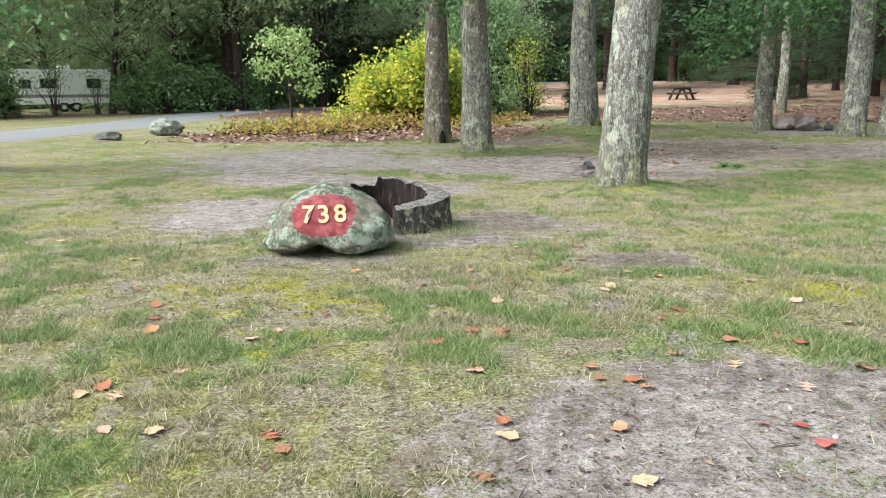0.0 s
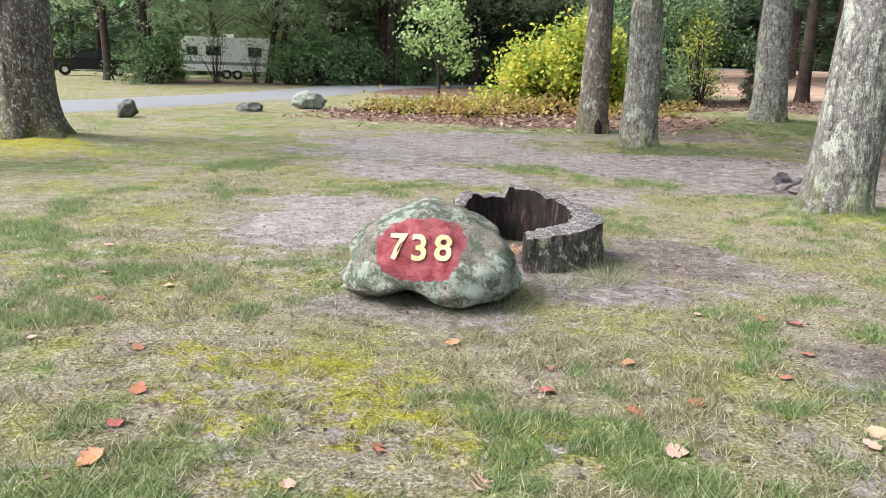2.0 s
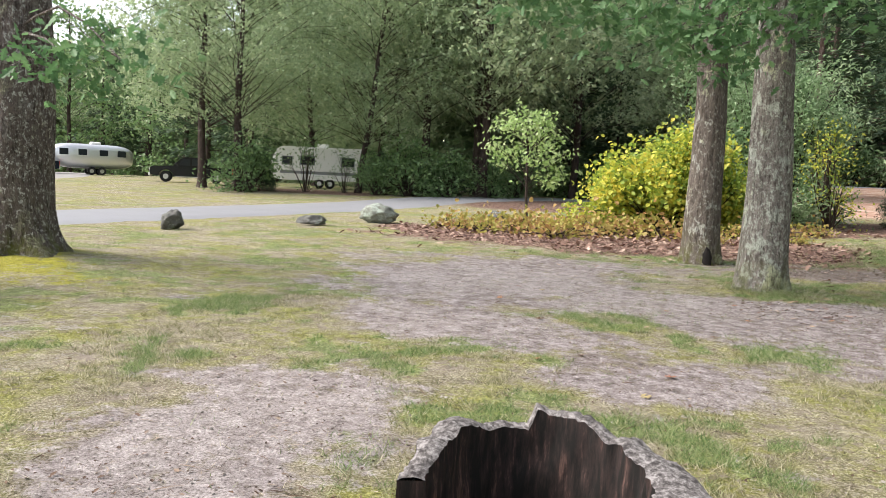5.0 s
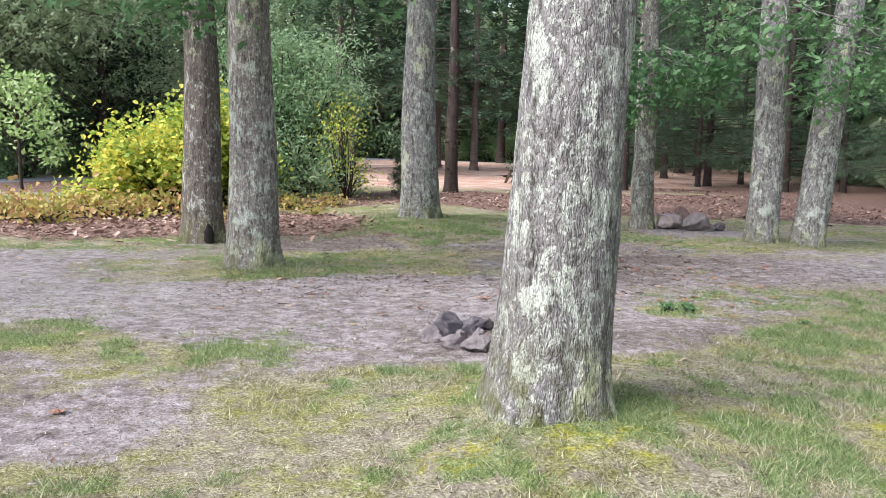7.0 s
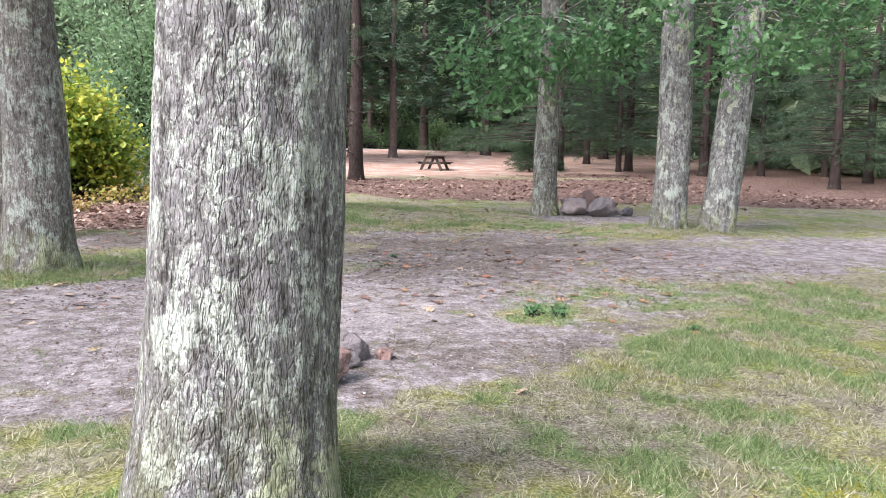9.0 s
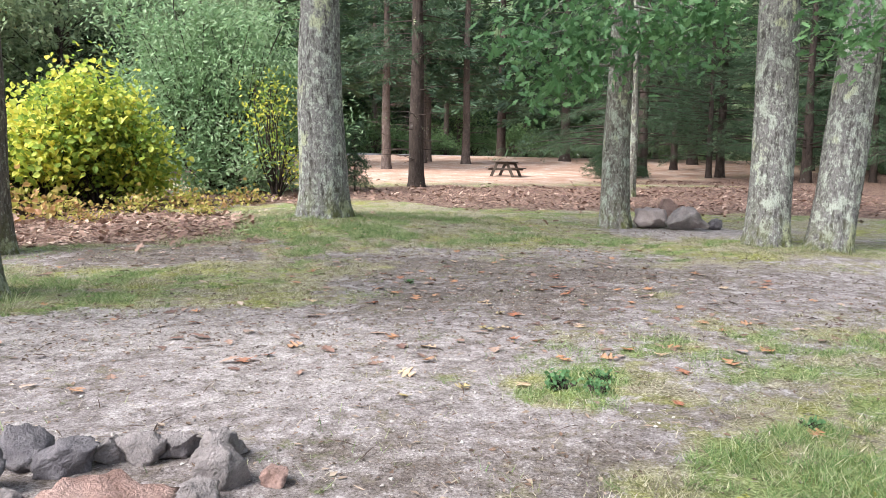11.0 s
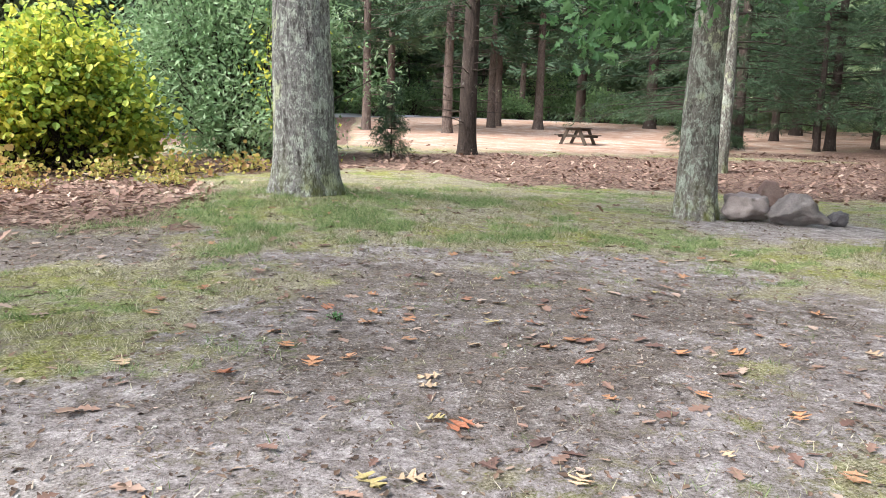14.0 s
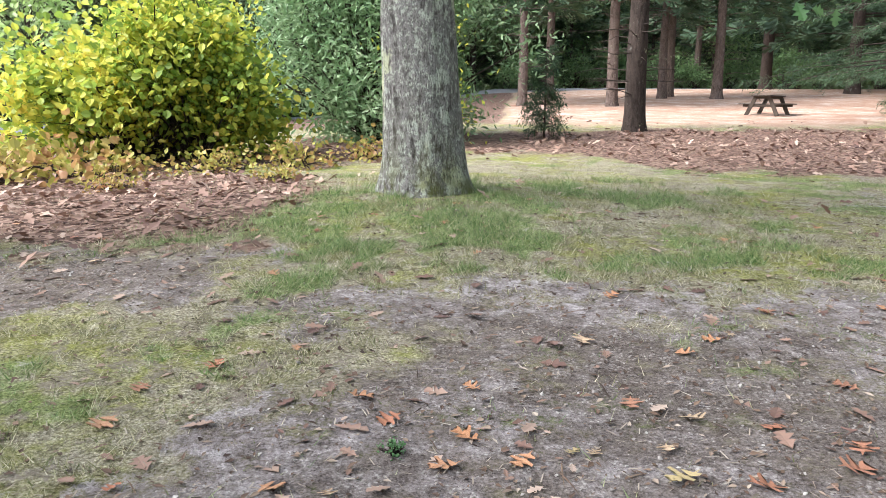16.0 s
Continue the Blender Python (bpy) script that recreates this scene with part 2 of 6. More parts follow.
DIRT = ((1.7, 2.9, 1.15, 0.85, 1.3), (-3.2, 18.6, 2.2, 2.6, 1), (0, 17.2, 2.6, 1.0, 1), (2.6, 15.9, 1.6, 1.5, 1.1), (-2.9, 9.6, 0.8, 1.3, 0.8), (-2.8, 14.2, 1.4, 0.9, 0.9),
        (-0.2, 12.6, 0.9, 0.8, 0.9), (-3.2, 10.9, 0.9, 0.6, 0.8), (0.4, 15.8, 1.3, 0.9, 1), (4.0, 17.4, 2.4, 1.8, 1.2), (5.0, 14.8, 1.5, 0.9, 1), (4.6, 15.6, 1.2, 1.2, 1.1),
        (6.4, 18.7, 1.8, 1.2, 1), (8.4, 20.1, 2.3, 1.0, 0.9), (10.5, 19.2, 2.6, 1.3, 0.85), (6.0, 20.2, 1.6, 1.1, 0.9), (2.3, 22.8, 1.8, 0.9, 1), (5.3, 18.5, 1.2, 0.8, 1),
        (-0.6, 8.6, 0.6, 0.6, 0.7), (3.3, 14.4, 1.2, 0.9, 1.2), (12.2, 24.9, 1.4, 0.7, 1), (14, 19.5, 2.5, 1.8, 0.8), (2.0, 17.5, 1.8, 1.2, 1.1), (-1.1, 7.0, 0.8, 0.3, 0.8), (6.2, 22.4, 2.6, 1.0, 0.7), (3.6, 23.4, 1.6, 0.8, 0.7), (8.6, 22.2, 2.0, 0.8, 0.6), (1.9, 6.8, 0.5, 0.35, 0.9), (0.75, 9.4, 0.6, 0.9, 0.8), (0.1, 8.0, 0.5, 0.35, 0.9))
TURF = ((-1.1, 15.3, 0.6, 0.35, 1.2), (2.4, 4.7, 0.5, 0.35, 0.9), (-1.45, 3.0, 0.5, 0.3, 0.9), (4.0, 11.7, 1.0, 0.5, 0.7), (4.0, 19.4, 0.4, 0.4, 0.8), (-5, 12.8, 0.8, 0.5, 1), (2.1, 13.0, 1.0, 0.5, 1), (4.8, 12.8, 1.4, 0.8, 0.9), (2.6, 19.6, 1.1, 0.7, 0.9), (6.0, 15.9, 0.45, 0.3, 1),
        (6.6, 14.3, 1.2, 0.6, 0.8), (3.9, 20.3, 0.7, 0.5, 0.8), (3.0, 12.0, 1.1, 0.9, 1.2), (1.0, 19.3, 1.0, 0.6, 1), (5.0, 25.6, 2.2, 2.0, 1.1), (12.4, 22.2, 1.4, 0.5, 1), (-6.7, 17.2, 0.8, 0.4, 0.8))


def cover(x, y):
    """Bare dirt, leaf litter, pink needle-strewn sand, lush lawn: each 0 to 1."""
    x, y = np.asarray(x, float), np.asarray(y, float)
    w = fractal(x * 0.8, y * 0.8, 11)
    w2 = fractal(x * 2.7, y * 2.7, 17)
    n = 0.55 * w + 0.45 * w2
    near = smooth(40, 30, y) * smooth(-16, -8, x) * smooth(-10, -4, y)
    d = blobs(x, y, DIRT) - 0.9 * blobs(x, y, TURF) + (n - 0.5) * 1.3 + 0.2 * near
    dirt = smooth(0.2, 0.85, d)
    lit = np.maximum(blobs(x, y, ((-3.8, 27.5, 5.0, 3.2, 1.3), (-7.5, 29, 2.5, 2.0, 1), (-26.5, 49.5, 6.0, 2.2, 1.2), (1.6, 26.4, 1.9, 2.4, 1.2), (-0.8, 25.2, 3.0, 1.5, 1.1), (-1, 33, 5, 3, 1.2), (7, 36, 7, 3, 1))),
                     smooth(6.5, 8.5, x) * smooth(27.5, 33.5, y + 0.3 * (x - 10)) * smooth(42, 36, y - 0.1 * x) * 1.1)
    litter = smooth(0.25, 0.8, lit + (n - 0.5) * 1.1)
    pk = smooth(39, 45, y - 0.6 * np.maximum(0, x - 15)) * smooth(3, 7, x) * smooth(120, 95, y)
    pink = smooth(0.35, 0.6, pk + (n - 0.5) * 0.5)
    woods = smooth(-16, -10, x) * smooth(40, 46, y) * (1 - pink) + smooth(22, 30, x)
    return dirt * (1 - litter) * (1 - pink), np.maximum(litter * (1 - pink), np.clip(woods, 0, 1) * (1 - pink)), pink


DARK_SOIL = ((2.4, 22.8, 2.2, 1.1, 1), (6.6, 19.6, 2.2, 1.2, 0.9), (8.2, 20.6, 2.4, 0.9, 0.9), (5.2, 18.9, 1.4, 0.8, 0.7), (4.9, 14.6, 1.0, 0.8, 0.9), (6.7, 15.2, 0.7, 0.35, 1), (1.5, 16.6, 1.6, 0.8, 0.7),
             (3.4, 14.5, 0.9, 0.7, 0.9), (4.6, 21.5, 2.0, 0.8, 0.8), (6.2, 21.4, 2.6, 1.0, 1.0), (3.6, 20.6, 1.6, 0.8, 0.8), (1.9, 6.8, 0.6, 0.4, 0.9), (-0.6, 13.2, 0.8, 0.5, 0.6), (0.75, 9.4, 0.6, 0.9, 0.9))
PALE_SOIL = ((3.9, 16.3, 2.0, 1.5, 0.45), (-0.5, 17.0, 2.4, 1.4, 0.8), (3.2, 17.6, 1.8, 1.2, 0.75), (-3.4, 18.4, 2.0, 2.0, 0.9), (1.7, 2.6, 1.0, 0.7, 1.2), (-2.9, 9.8, 1.0, 1.4, 0.9), (0.8, 12.4, 0.9, 0.6, 0.8), (-3.0, 14.2, 1.2, 0.8, 0.7), (12.3, 24.8, 1.2, 0.5, 0.8))

MOSS = ((-0.9, 5.3, 0.9, 0.6, 0.75), (-1.6, 5.8, 0.6, 0.4, 0.6), (-1.0, 4.5, 0.6, 0.35, 0.6), (3.1, 5.5, 0.7, 0.4, 0.7), (-10.9, 14.0, 2.2, 1.3, 0.9), (2.25, 11.5, 0.4, 0.25, 0.7), (5.5, 11.7, 0.6, 0.3, 0.7), (3.0, 11.5, 0.5, 0.3, 0.6))


def mossiness(x, y):
    """Where yellow-green moss takes over from the grass."""
    n = 0.5 * fractal(x * 1.7, y * 1.7, 61) + 0.5 * fractal(x * 6.3, y * 6.3, 63)
    return np.clip(1.1 * blobs(x, y, MOSS) + 1.6 * (n - 0.56), 0, 1)


def soil_tone(x, y):
    """0 dark humus, 0.5 plain, 1 pale sand."""
    n = 0.5 * fractal(x * 1.3, y * 1.3, 51) + 0.5 * fractal(x * 4.1, y * 4.1, 53)
    return np.clip(0.5 + 0.55 * blobs(x, y, PALE_SOIL) - 0.45 * blobs(x, y, DARK_SOIL) + 0.85 * (n - 0.5), 0, 1)


def lushness(x, y):
    """Where the turf is green rather than straw-dry."""
    return np.clip(0.4 * blobs(x, y, TURF) + 0.9 * smooth(0.45, 0.66, 0.5 * fractal(x * 0.9, y * 0.9, 41) + 0.5 * fractal(x * 3.7, y * 3.7, 43)), 0, 1)


def build(name, verts, faces, mat=None, smooth_shade=True):
    """A mesh from numpy arrays; faces is (n, 3) or (n, 4)."""
    verts, faces = np.asarray(verts, np.float32), np.asarray(faces, np.int32)
    me = bpy.data.meshes.new(name)
    n, k = faces.shape
    me.vertices.add(len(verts))
    me.vertices.foreach_set("co", verts.ravel())
    me.loops.add(n * k)
    me.loops.foreach_set("vertex_index", faces.ravel())
    me.polygons.add(n)
    me.polygons.foreach_set("loop_start", np.arange(0, n * k, k, dtype=np.int32))
    me.polygons.foreach_set("use_smooth", np.full(n, smooth_shade))
    me.update(calc_edges=True)
    me.validate()
    if mat:
        me.materials.append(mat)
    return me


def add_attr(me, name, values):
    a = me.attributes.new(name, "FLOAT", "POINT")
    a.data.foreach_set("value", np.asarray(values, np.float32))


def thing(name, where, label, category, group="", kind="", turn=0.0):
    """An Empty at a thing's base, which parents its parts."""
    ob = new(name)
    ob.matrix_basis = pose(*where, 0, 0, turn)
    ob.empty_display_size = 0.1
    return tagged(ob, label, category, group, kind)


def part(name, data, mat, parent, label=""):
    """Links a bmesh or mesh as one mesh object under a thing or a part."""
    if isinstance(data, bmesh.types.BMesh):
        me = bpy.data.meshes.new(name)
        data.to_mesh(me)
        data.free()
    else:
        me = data
    if mat and not me.materials:
        me.materials.append(mat)
    ob = new(name, me)
    ob.parent = parent
    if label:
        tagged(ob, label)
    return ob


def tube(points, radii, sides=8, seed=0, rough=0.0):
    """Verts and quads of a tapered tube along points."""
    p = np.asarray(points, float)
    t = np.gradient(p, axis=0)
    t /= np.linalg.norm(t, axis=1)[:, None] + 1e-9
    ref = np.where(np.abs(t[:, 2:3]) > 0.9, [[1.0, 0, 0]], [[0, 0, 1.0]])
    a = np.cross(t, ref)
    a /= np.linalg.norm(a, axis=1)[:, None] + 1e-9
    b = np.cross(t, a)
    ang = np.linspace(0, 2 * np.pi, sides, endpoint=False)
    r = np.asarray(radii, float)[:, None] * (1 + rough * (np.random.RandomState(seed).rand(len(p), sides) - 0.5))
    v = p[:, None] + r[..., None] * (np.cos(ang)[None, :, None] * a[:, None] + np.sin(ang)[None, :, None] * b[:, None])
    i, j = np.meshgrid(np.arange(len(p) - 1), np.arange(sides), indexing="ij")
    k = (j + 1) % sides
    f = np.stack([i * sides + j, i * sides + k, (i + 1) * sides + k, (i + 1) * sides + j], -1).reshape(-1, 4)
    return v.reshape(-1, 3), f


def joined(pieces):
    vs, fs, o = [], [], 0
    for v, f in pieces:
        vs.append(v)
        fs.append(f + o)
        o += len(v)
    return np.concatenate(vs), np.concatenate(fs)


def turns(rs, n, tilt=None):
    """Random rotation matrices; tilt limits how far their z axis leans, in degrees."""
    a, c = rs.rand(n) * 2 * np.pi, rs.rand(n) * 2 * np.pi
    if tilt is None:
        th = np.arccos(1 - 2 * rs.rand(n))
    else:
        th = radians(tilt) * np.sqrt(rs.rand(n))

    def rz(x):
        m = np.zeros((n, 3, 3))
        m[:, 0, 0], m[:, 0, 1], m[:, 1, 0], m[:, 1, 1], m[:, 2, 2] = np.cos(x), -np.sin(x), np.sin(x), np.cos(x), 1
        return m

    ry = np.zeros((n, 3, 3))
    ry[:, 0, 0], ry[:, 0, 2], ry[:, 2, 0], ry[:, 2, 2], ry[:, 1, 1] = np.cos(th), np.sin(th), -np.sin(th), np.cos(th), 1
    return rz(a) @ ry @ rz(c)


def strew(shape, rot, where, size):
    """Copies of one small shape (verts, faces) at many places, as one array pair."""
    tv, tf = np.asarray(shape[0], float), np.asarray(shape[1])
    n, k = len(where), len(tv)
    v = np.einsum("nij,kj->nki", rot, tv) * np.asarray(size).reshape(-1, 1, 1) + np.asarray(where)[:, None]
    f = (tf[None] + (np.arange(n) * k)[:, None, None]).reshape(-1, tf.shape[1])
    return v.reshape(-1, 3), f


OVAL = ([(0, 0, 0), (0.28, 0.35, 0.08), (0, 1, 0), (-0.28, 0.35, 0.08)], [(0, 1, 2), (0, 2, 3)])
SLIM = ([(0, 0, 0), (0.16, 0.45, 0.05), (0, 1, 0), (-0.16, 0.45, 0.05)], [(0, 1, 2), (0, 2, 3)])
SPRAY = ([(0, 0, 0), (0.42, 0.72, 0.14), (0.24, 0.85, 0.1), (0.12, 1.0, -0.08), (-0.08, 1.0, -0.05), (-0.28, 0.85, 0.14), (-0.45, 0.7, 0.1)], [(0, 1, 2), (0, 3, 4), (0, 5, 6)])

LEAF_SPRAY = ([p for i in range(6) for p in ((0.05 * (i % 3 - 1), 0.12 * i, 0.06 * (i % 2)), (0.30 * math.sin(2.4 * i), 0.12 * i + 0.22 + 0.1 * math.cos(2.4 * i), 0.16 * math.cos(1.7 * i)), (0.34 * math.sin(2.4 * i + 0.55), 0.12 * i + 0.08, 0.16 * math.cos(1.7 * i) + 0.05))], [(3 * k, 3 * k + 1, 3 * k + 2) for k in range(6)])
FINE_SPRAY = ([p for i in range(4) for sd in (-1, 1) for p in ((0, 0.05 + 0.2 * i, 0), (sd * 0.07, 0.17 + 0.2 * i, 0), (sd * (0.34 - 0.035 * i), 0.34 + 0.2 * i, 0.09 * (i % 3 - 1) - 0.04))], [(3 * k, 3 * k + 1, 3 * k + 2) for k in range(8)])


def lobed(points):
    """A flat lobed leaf, stem at the origin, tip at y = 1, as a fan round its midrib."""
    right = [(x, y) for x, y in points]
    v = [(0, 0, 0), (0, 1, -0.05)] + [(x, y, 0.10 * abs(x)) for x, y in right] + [(-x, y, 0.08 * abs(x)) for x, y in right] + [(0, y, -0.02) for x, y in right]
    k, f = len(right), []
    for i in range(k - 1):
        f += [(2 + 2 * k + i, 2 + i, 3 + i), (2 + 2 * k + i, 3 + i, 3 + 2 * k + i), (2 + 2 * k + i, 3 + k + i, 2 + k + i), (2 + 2 * k + i, 3 + 2 * k + i, 3 + k + i)]
    f += [(2 + 3 * k - 1, 1 + k, 1), (2 + 3 * k - 1, 1, 1 + 2 * k), (0, 2, 2 + 2 * k), (0, 2 + 2 * k, 2 + k)]
    return v, f


OAK_LEAF = lobed([(0.02, 0.10), (0.05, 0.2), (0.30, 0.27), (0.33, 0.35), (0.06, 0.33), (0.07, 0.42), (0.42, 0.56), (0.44, 0.66), (0.07, 0.55), (0.07, 0.66), (0.26, 0.84), (0.24, 0.92), (0.05, 0.80)])
OAK_SIMPLE = lobed([(0.12, 0.22), (0.25, 0.36), (0.1, 0.45), (0.33, 0.64), (0.12, 0.72), (0.18, 0.88)])
BROAD = lobed([(0.2, 0.3), (0.08, 0.45), (0.27, 0.65)])
ROUND = ([(0, 0, 0), (0.34, 0.22, 0.09), (0.36, 0.58, 0.10), (0, 1, -0.04), (-0.36, 0.58, 0.10), (-0.34, 0.22, 0.09)], [(0, 1, 2), (0, 2, 3), (0, 3, 4), (0, 4, 5)])


# ---- ground materials ----
def ground_material():
    m = Nodes("ground_cover")
    v = m.coords()
    dirt, litter, pink = m.attr("dirt"), m.attr("litter"), m.attr("pink")
    lush = m.attr("lush")
    a, b, c = m.noise(v, 0.9, 5), m.noise(v, 6, 7, 0.75), m.noise(v, 52, 6, 0.85)
    thatch = m.ramp(c, [(0.36, (0.085, 0.072, 0.045)), (0.5, (0.25, 0.225, 0.158)), (0.63, (0.50, 0.462, 0.37))])
    moss = m.ramp(c, [(0.36, (0.07, 0.082, 0.012)), (0.5, (0.215, 0.222, 0.062)), (0.64, (0.40, 0.39, 0.14))])
    green = m.ramp(c, [(0.36, (0.05, 0.075, 0.024)), (0.5, (0.145, 0.20, 0.06)), (0.64, (0.28, 0.34, 0.13))])
    ab = m.math("ADD", m.math("MULTIPLY", a, 0.5), m.math("MULTIPLY", b, 0.5))
    turf = m.mix(m.ramp(ab, [(0.46, 0.0), (0.57, 0.95)]), thatch, moss)
    turf = m.mix(m.ramp(m.noise(v, 2.9, 7, 0.8), [(0.40, 0.8), (0.47, 0.0)]), turf, m.mix(c, (0.13, 0.105, 0.085), (0.33, 0.285, 0.25)))
    turf = m.mix(m.ramp(m.math("ADD", lush, m.math("MULTIPLY", m.math("SUBTRACT", b, 0.5), 1.2)), [(0.4, 0.0), (0.75, 0.7)]), turf, green)
    felt = m.ramp(c, [(0.36, (0.10, 0.105, 0.008)), (0.5, (0.27, 0.265, 0.025)), (0.64, (0.46, 0.42, 0.055))])
    turf = m.mix(m.ramp(m.math("ADD", m.attr("moss"), m.math("MULTIPLY", m.math("SUBTRACT", m.noise(v, 9, 7, 0.8), 0.5), 2.2)), [(0.42, 0.0), (0.66, 0.85)]), turf, felt)
    soil = m.ramp(m.math("ADD", m.math("MULTIPLY", b, 0.6), m.math("MULTIPLY", c, 0.4)), [(0.38, (0.12, 0.10, 0.093)), (0.5, (0.255, 0.224, 0.222)), (0.62, (0.41, 0.374, 0.374))])
    tone = m.math("ADD", m.attr("tone"), m.math("MULTIPLY", m.math("SUBTRACT", b, 0.5), 0.9))
    soil = m.mix(m.ramp(tone, [(0.55, 0.0), (0.95, 0.8)]), soil, m.mix(m.ramp(c, [(0.36, 0.0), (0.64, 1.0)]), (0.21, 0.186, 0.18), (0.47, 0.43, 0.415)))
    soil = m.mix(m.ramp(tone, [(0.12, 0.9), (0.48, 0.0)]), soil, m.mix(m.ramp(c, [(0.36, 0.0), (0.62, 1.0)]), (0.06, 0.047, 0.04), (0.22, 0.185, 0.165)))
    peb = m.cells(v, 85, "Color")
    bw = m.node("ShaderNodeRGBToBW")
    m.link(peb, bw.inputs[0])
    soil = m.mix(m.math("MULTIPLY", m.ramp(bw.outputs[0], [(0.70, 0.0), (0.82, 0.6)]), m.ramp(b, [(0.45, 0.0), (0.58, 1.0)])), soil, (0.52, 0.49, 0.46))
    soil = m.mix(m.ramp(c, [(0.34, 0.8), (0.45, 0.0)]), soil, (0.07, 0.055, 0.047))
    edge = m.math("ADD", m.math("MULTIPLY", dirt, 0.66), m.math("ADD", m.math("MULTIPLY", m.math("SUBTRACT", b, 0.5), 2.0), m.math("ADD", m.math("MULTIPLY", m.math("SUBTRACT", m.noise(v, 2.0, 4), 0.5), 1.0), m.math("MULTIPLY", m.math("SUBTRACT", c, 0.5), 1.3))))
    col = m.mix(m.ramp(edge, [(0.22, 0.0), (0.5, 1.0)]), turf, soil)
    clod = m.math("ADD", m.math("MULTIPLY", m.noise(v, 13, 8, 0.85), 0.6), m.math("MULTIPLY", m.noise(v, 3.1, 6, 0.8), 0.4))
    col = m.mix(1.0, col, m.ramp(clod, [(0.40, (0.52, 0.49, 0.48)), (0.48, (0.90, 0.88, 0.87)), (0.53, (1.06, 1.05, 1.05)), (0.60, (1.42, 1.41, 1.42))]), "MULTIPLY")
    lf = m.cells(v, 16, "Color")
    lb = m.node("ShaderNodeRGBToBW")
    m.link(lf, lb.inputs[0])
    duff = m.ramp(m.math("ADD", m.math("MULTIPLY", lb.outputs[0], 0.6), m.math("MULTIPLY", c, 0.4)), [(0.25, (0.045, 0.028, 0.024)), (0.5, (0.15, 0.092, 0.072)), (0.75, (0.32, 0.225, 0.18))])
    e2 = m.math("ADD", litter, m.math("MULTIPLY", m.math("SUBTRACT", b, 0.5), 0.8))
    col = m.mix(m.ramp(e2, [(0.3, 0.0), (0.62, 1.0)]), col, duff)
    sand = m.ramp(m.math("ADD", m.math("MULTIPLY", b, 0.5), m.math("MULTIPLY", a, 0.5)), [(0.40, (0.33, 0.19, 0.135)), (0.52, (0.43, 0.30, 0.235)), (0.62, (0.55, 0.47, 0.41))])
    sand = m.mix(m.ramp(c, [(0.3, 0.5), (0.5, 0.0)]), sand, (0.20, 0.11, 0.07))
    col = m.mix(pink, col, sand)
    h = m.math("ADD", m.math("MULTIPLY", c, 0.5), m.math("ADD", m.math("MULTIPLY", bw.outputs[0], 0.12), b))
    m.bump(h, 0.9, 0.03)
    return m.done(col, 0.95, 0, 0.1)


def asphalt(name, base):
    m = Nodes(name)
    v = m.coords()
    a, c = m.noise(v, 0.6, 4), m.noise(v, 90, 3, 0.7)
    col = m.mix(a, tuple(k * 0.85 for k in base), tuple(k * 1.15 for k in base))
    col = m.mix(m.ramp(c, [(0.35, 0.4), (0.5, 0.0)]), col, tuple(k * 0.5 for k in base))
    m.bump(c, 0.3, 0.01)
    return m.done(col, 0.75, 0, 0.4)


GROUND = ground_material()


def axis(lo, hi, step, far):
    """Even steps from lo to hi, then ever wider ones out to far on both sides."""
    mid = np.arange(lo, hi + 1e-6, step)
    out, d, w = [], 0.0, step
    while d < far:
        w *= 1.16
        d += w
        out.append(d)
    out = np.array(out)
    return np.concatenate([lo - out[::-1], mid, hi + out])


gx, gy = axis(-9, 15, 0.13, 900), axis(-2, 31, 0.13, 900)
GX, GY = np.meshgrid(gx, gy, indexing="ij")
GZ = ground(GX, GY) + fine(GX, GY) * (np.abs(GX) < 60)
idx = np.arange(GX.size).reshape(GX.shape)
gf = np.stack([idx[:-1, :-1], idx[1:, :-1], idx[1:, 1:], idx[:-1, 1:]], -1).reshape(-1, 4)
gme = build("ground", np.stack([GX, GY, GZ], -1).reshape(-1, 3), gf, GROUND)
for key, val in zip(("dirt", "litter", "pink"), cover(GX, GY)):
    add_attr(gme, key, val.ravel())
add_attr(gme, "tone", soil_tone(GX, GY).ravel())
add_attr(gme, "moss", mossiness(GX, GY).ravel())
add_attr(gme, "lush", lushness(GX, GY).ravel())
tagged(new("ground", gme), "patchy autumn campsite ground of thin grass, moss and gravelly dirt", "ground", kind="structure")


def strip(name, mid, width, mat, label, lift=0.03, every=0.6):
    """A road laid along a centre line, with a low edge down to the ground."""
    p = np.asarray(mid, float)
    s = np.concatenate([[0], np.cumsum(np.linalg.norm(np.diff(p, axis=0), axis=1))])
    q = np.arange(0, s[-1], every)
    c = np.stack([np.interp(q, s, p[:, 0]), np.interp(q, s, p[:, 1])], -1)
    for _ in range(6):
        c[1:-1] = (c[:-2] + 2 * c[1:-1] + c[2:]) / 4
    t = np.gradient(c, axis=0)
    t /= np.linalg.norm(t, axis=1)[:, None]
    nrm = np.stack([-t[:, 1], t[:, 0]], -1)
    off = np.linspace(-0.5, 0.5, 11) * width
    xy = c[:, None] + nrm[:, None] * (off[None, :, None] + 0.12 * (fractal(q[:, None] * 0.7, off[None] * 0 + 3, 2) - 0.5)[..., None])
    z = ground(xy[..., 0], xy[..., 1]) + 0.03 + lift * (1 - (2 * off / width) ** 8)[None] - 0.05 * (np.abs(2 * off / width) ** 30)[None]
    k = np.arange(z.size).reshape(z.shape)
    f = np.stack([k[:-1, :-1], k[:-1, 1:], k[1:, 1:], k[1:, :-1]], -1).reshape(-1, 4)
    return tagged(new(name, build(name, np.concatenate([xy, z[..., None]], -1).reshape(-1, 3), f, mat)), label, "road", kind="structure")


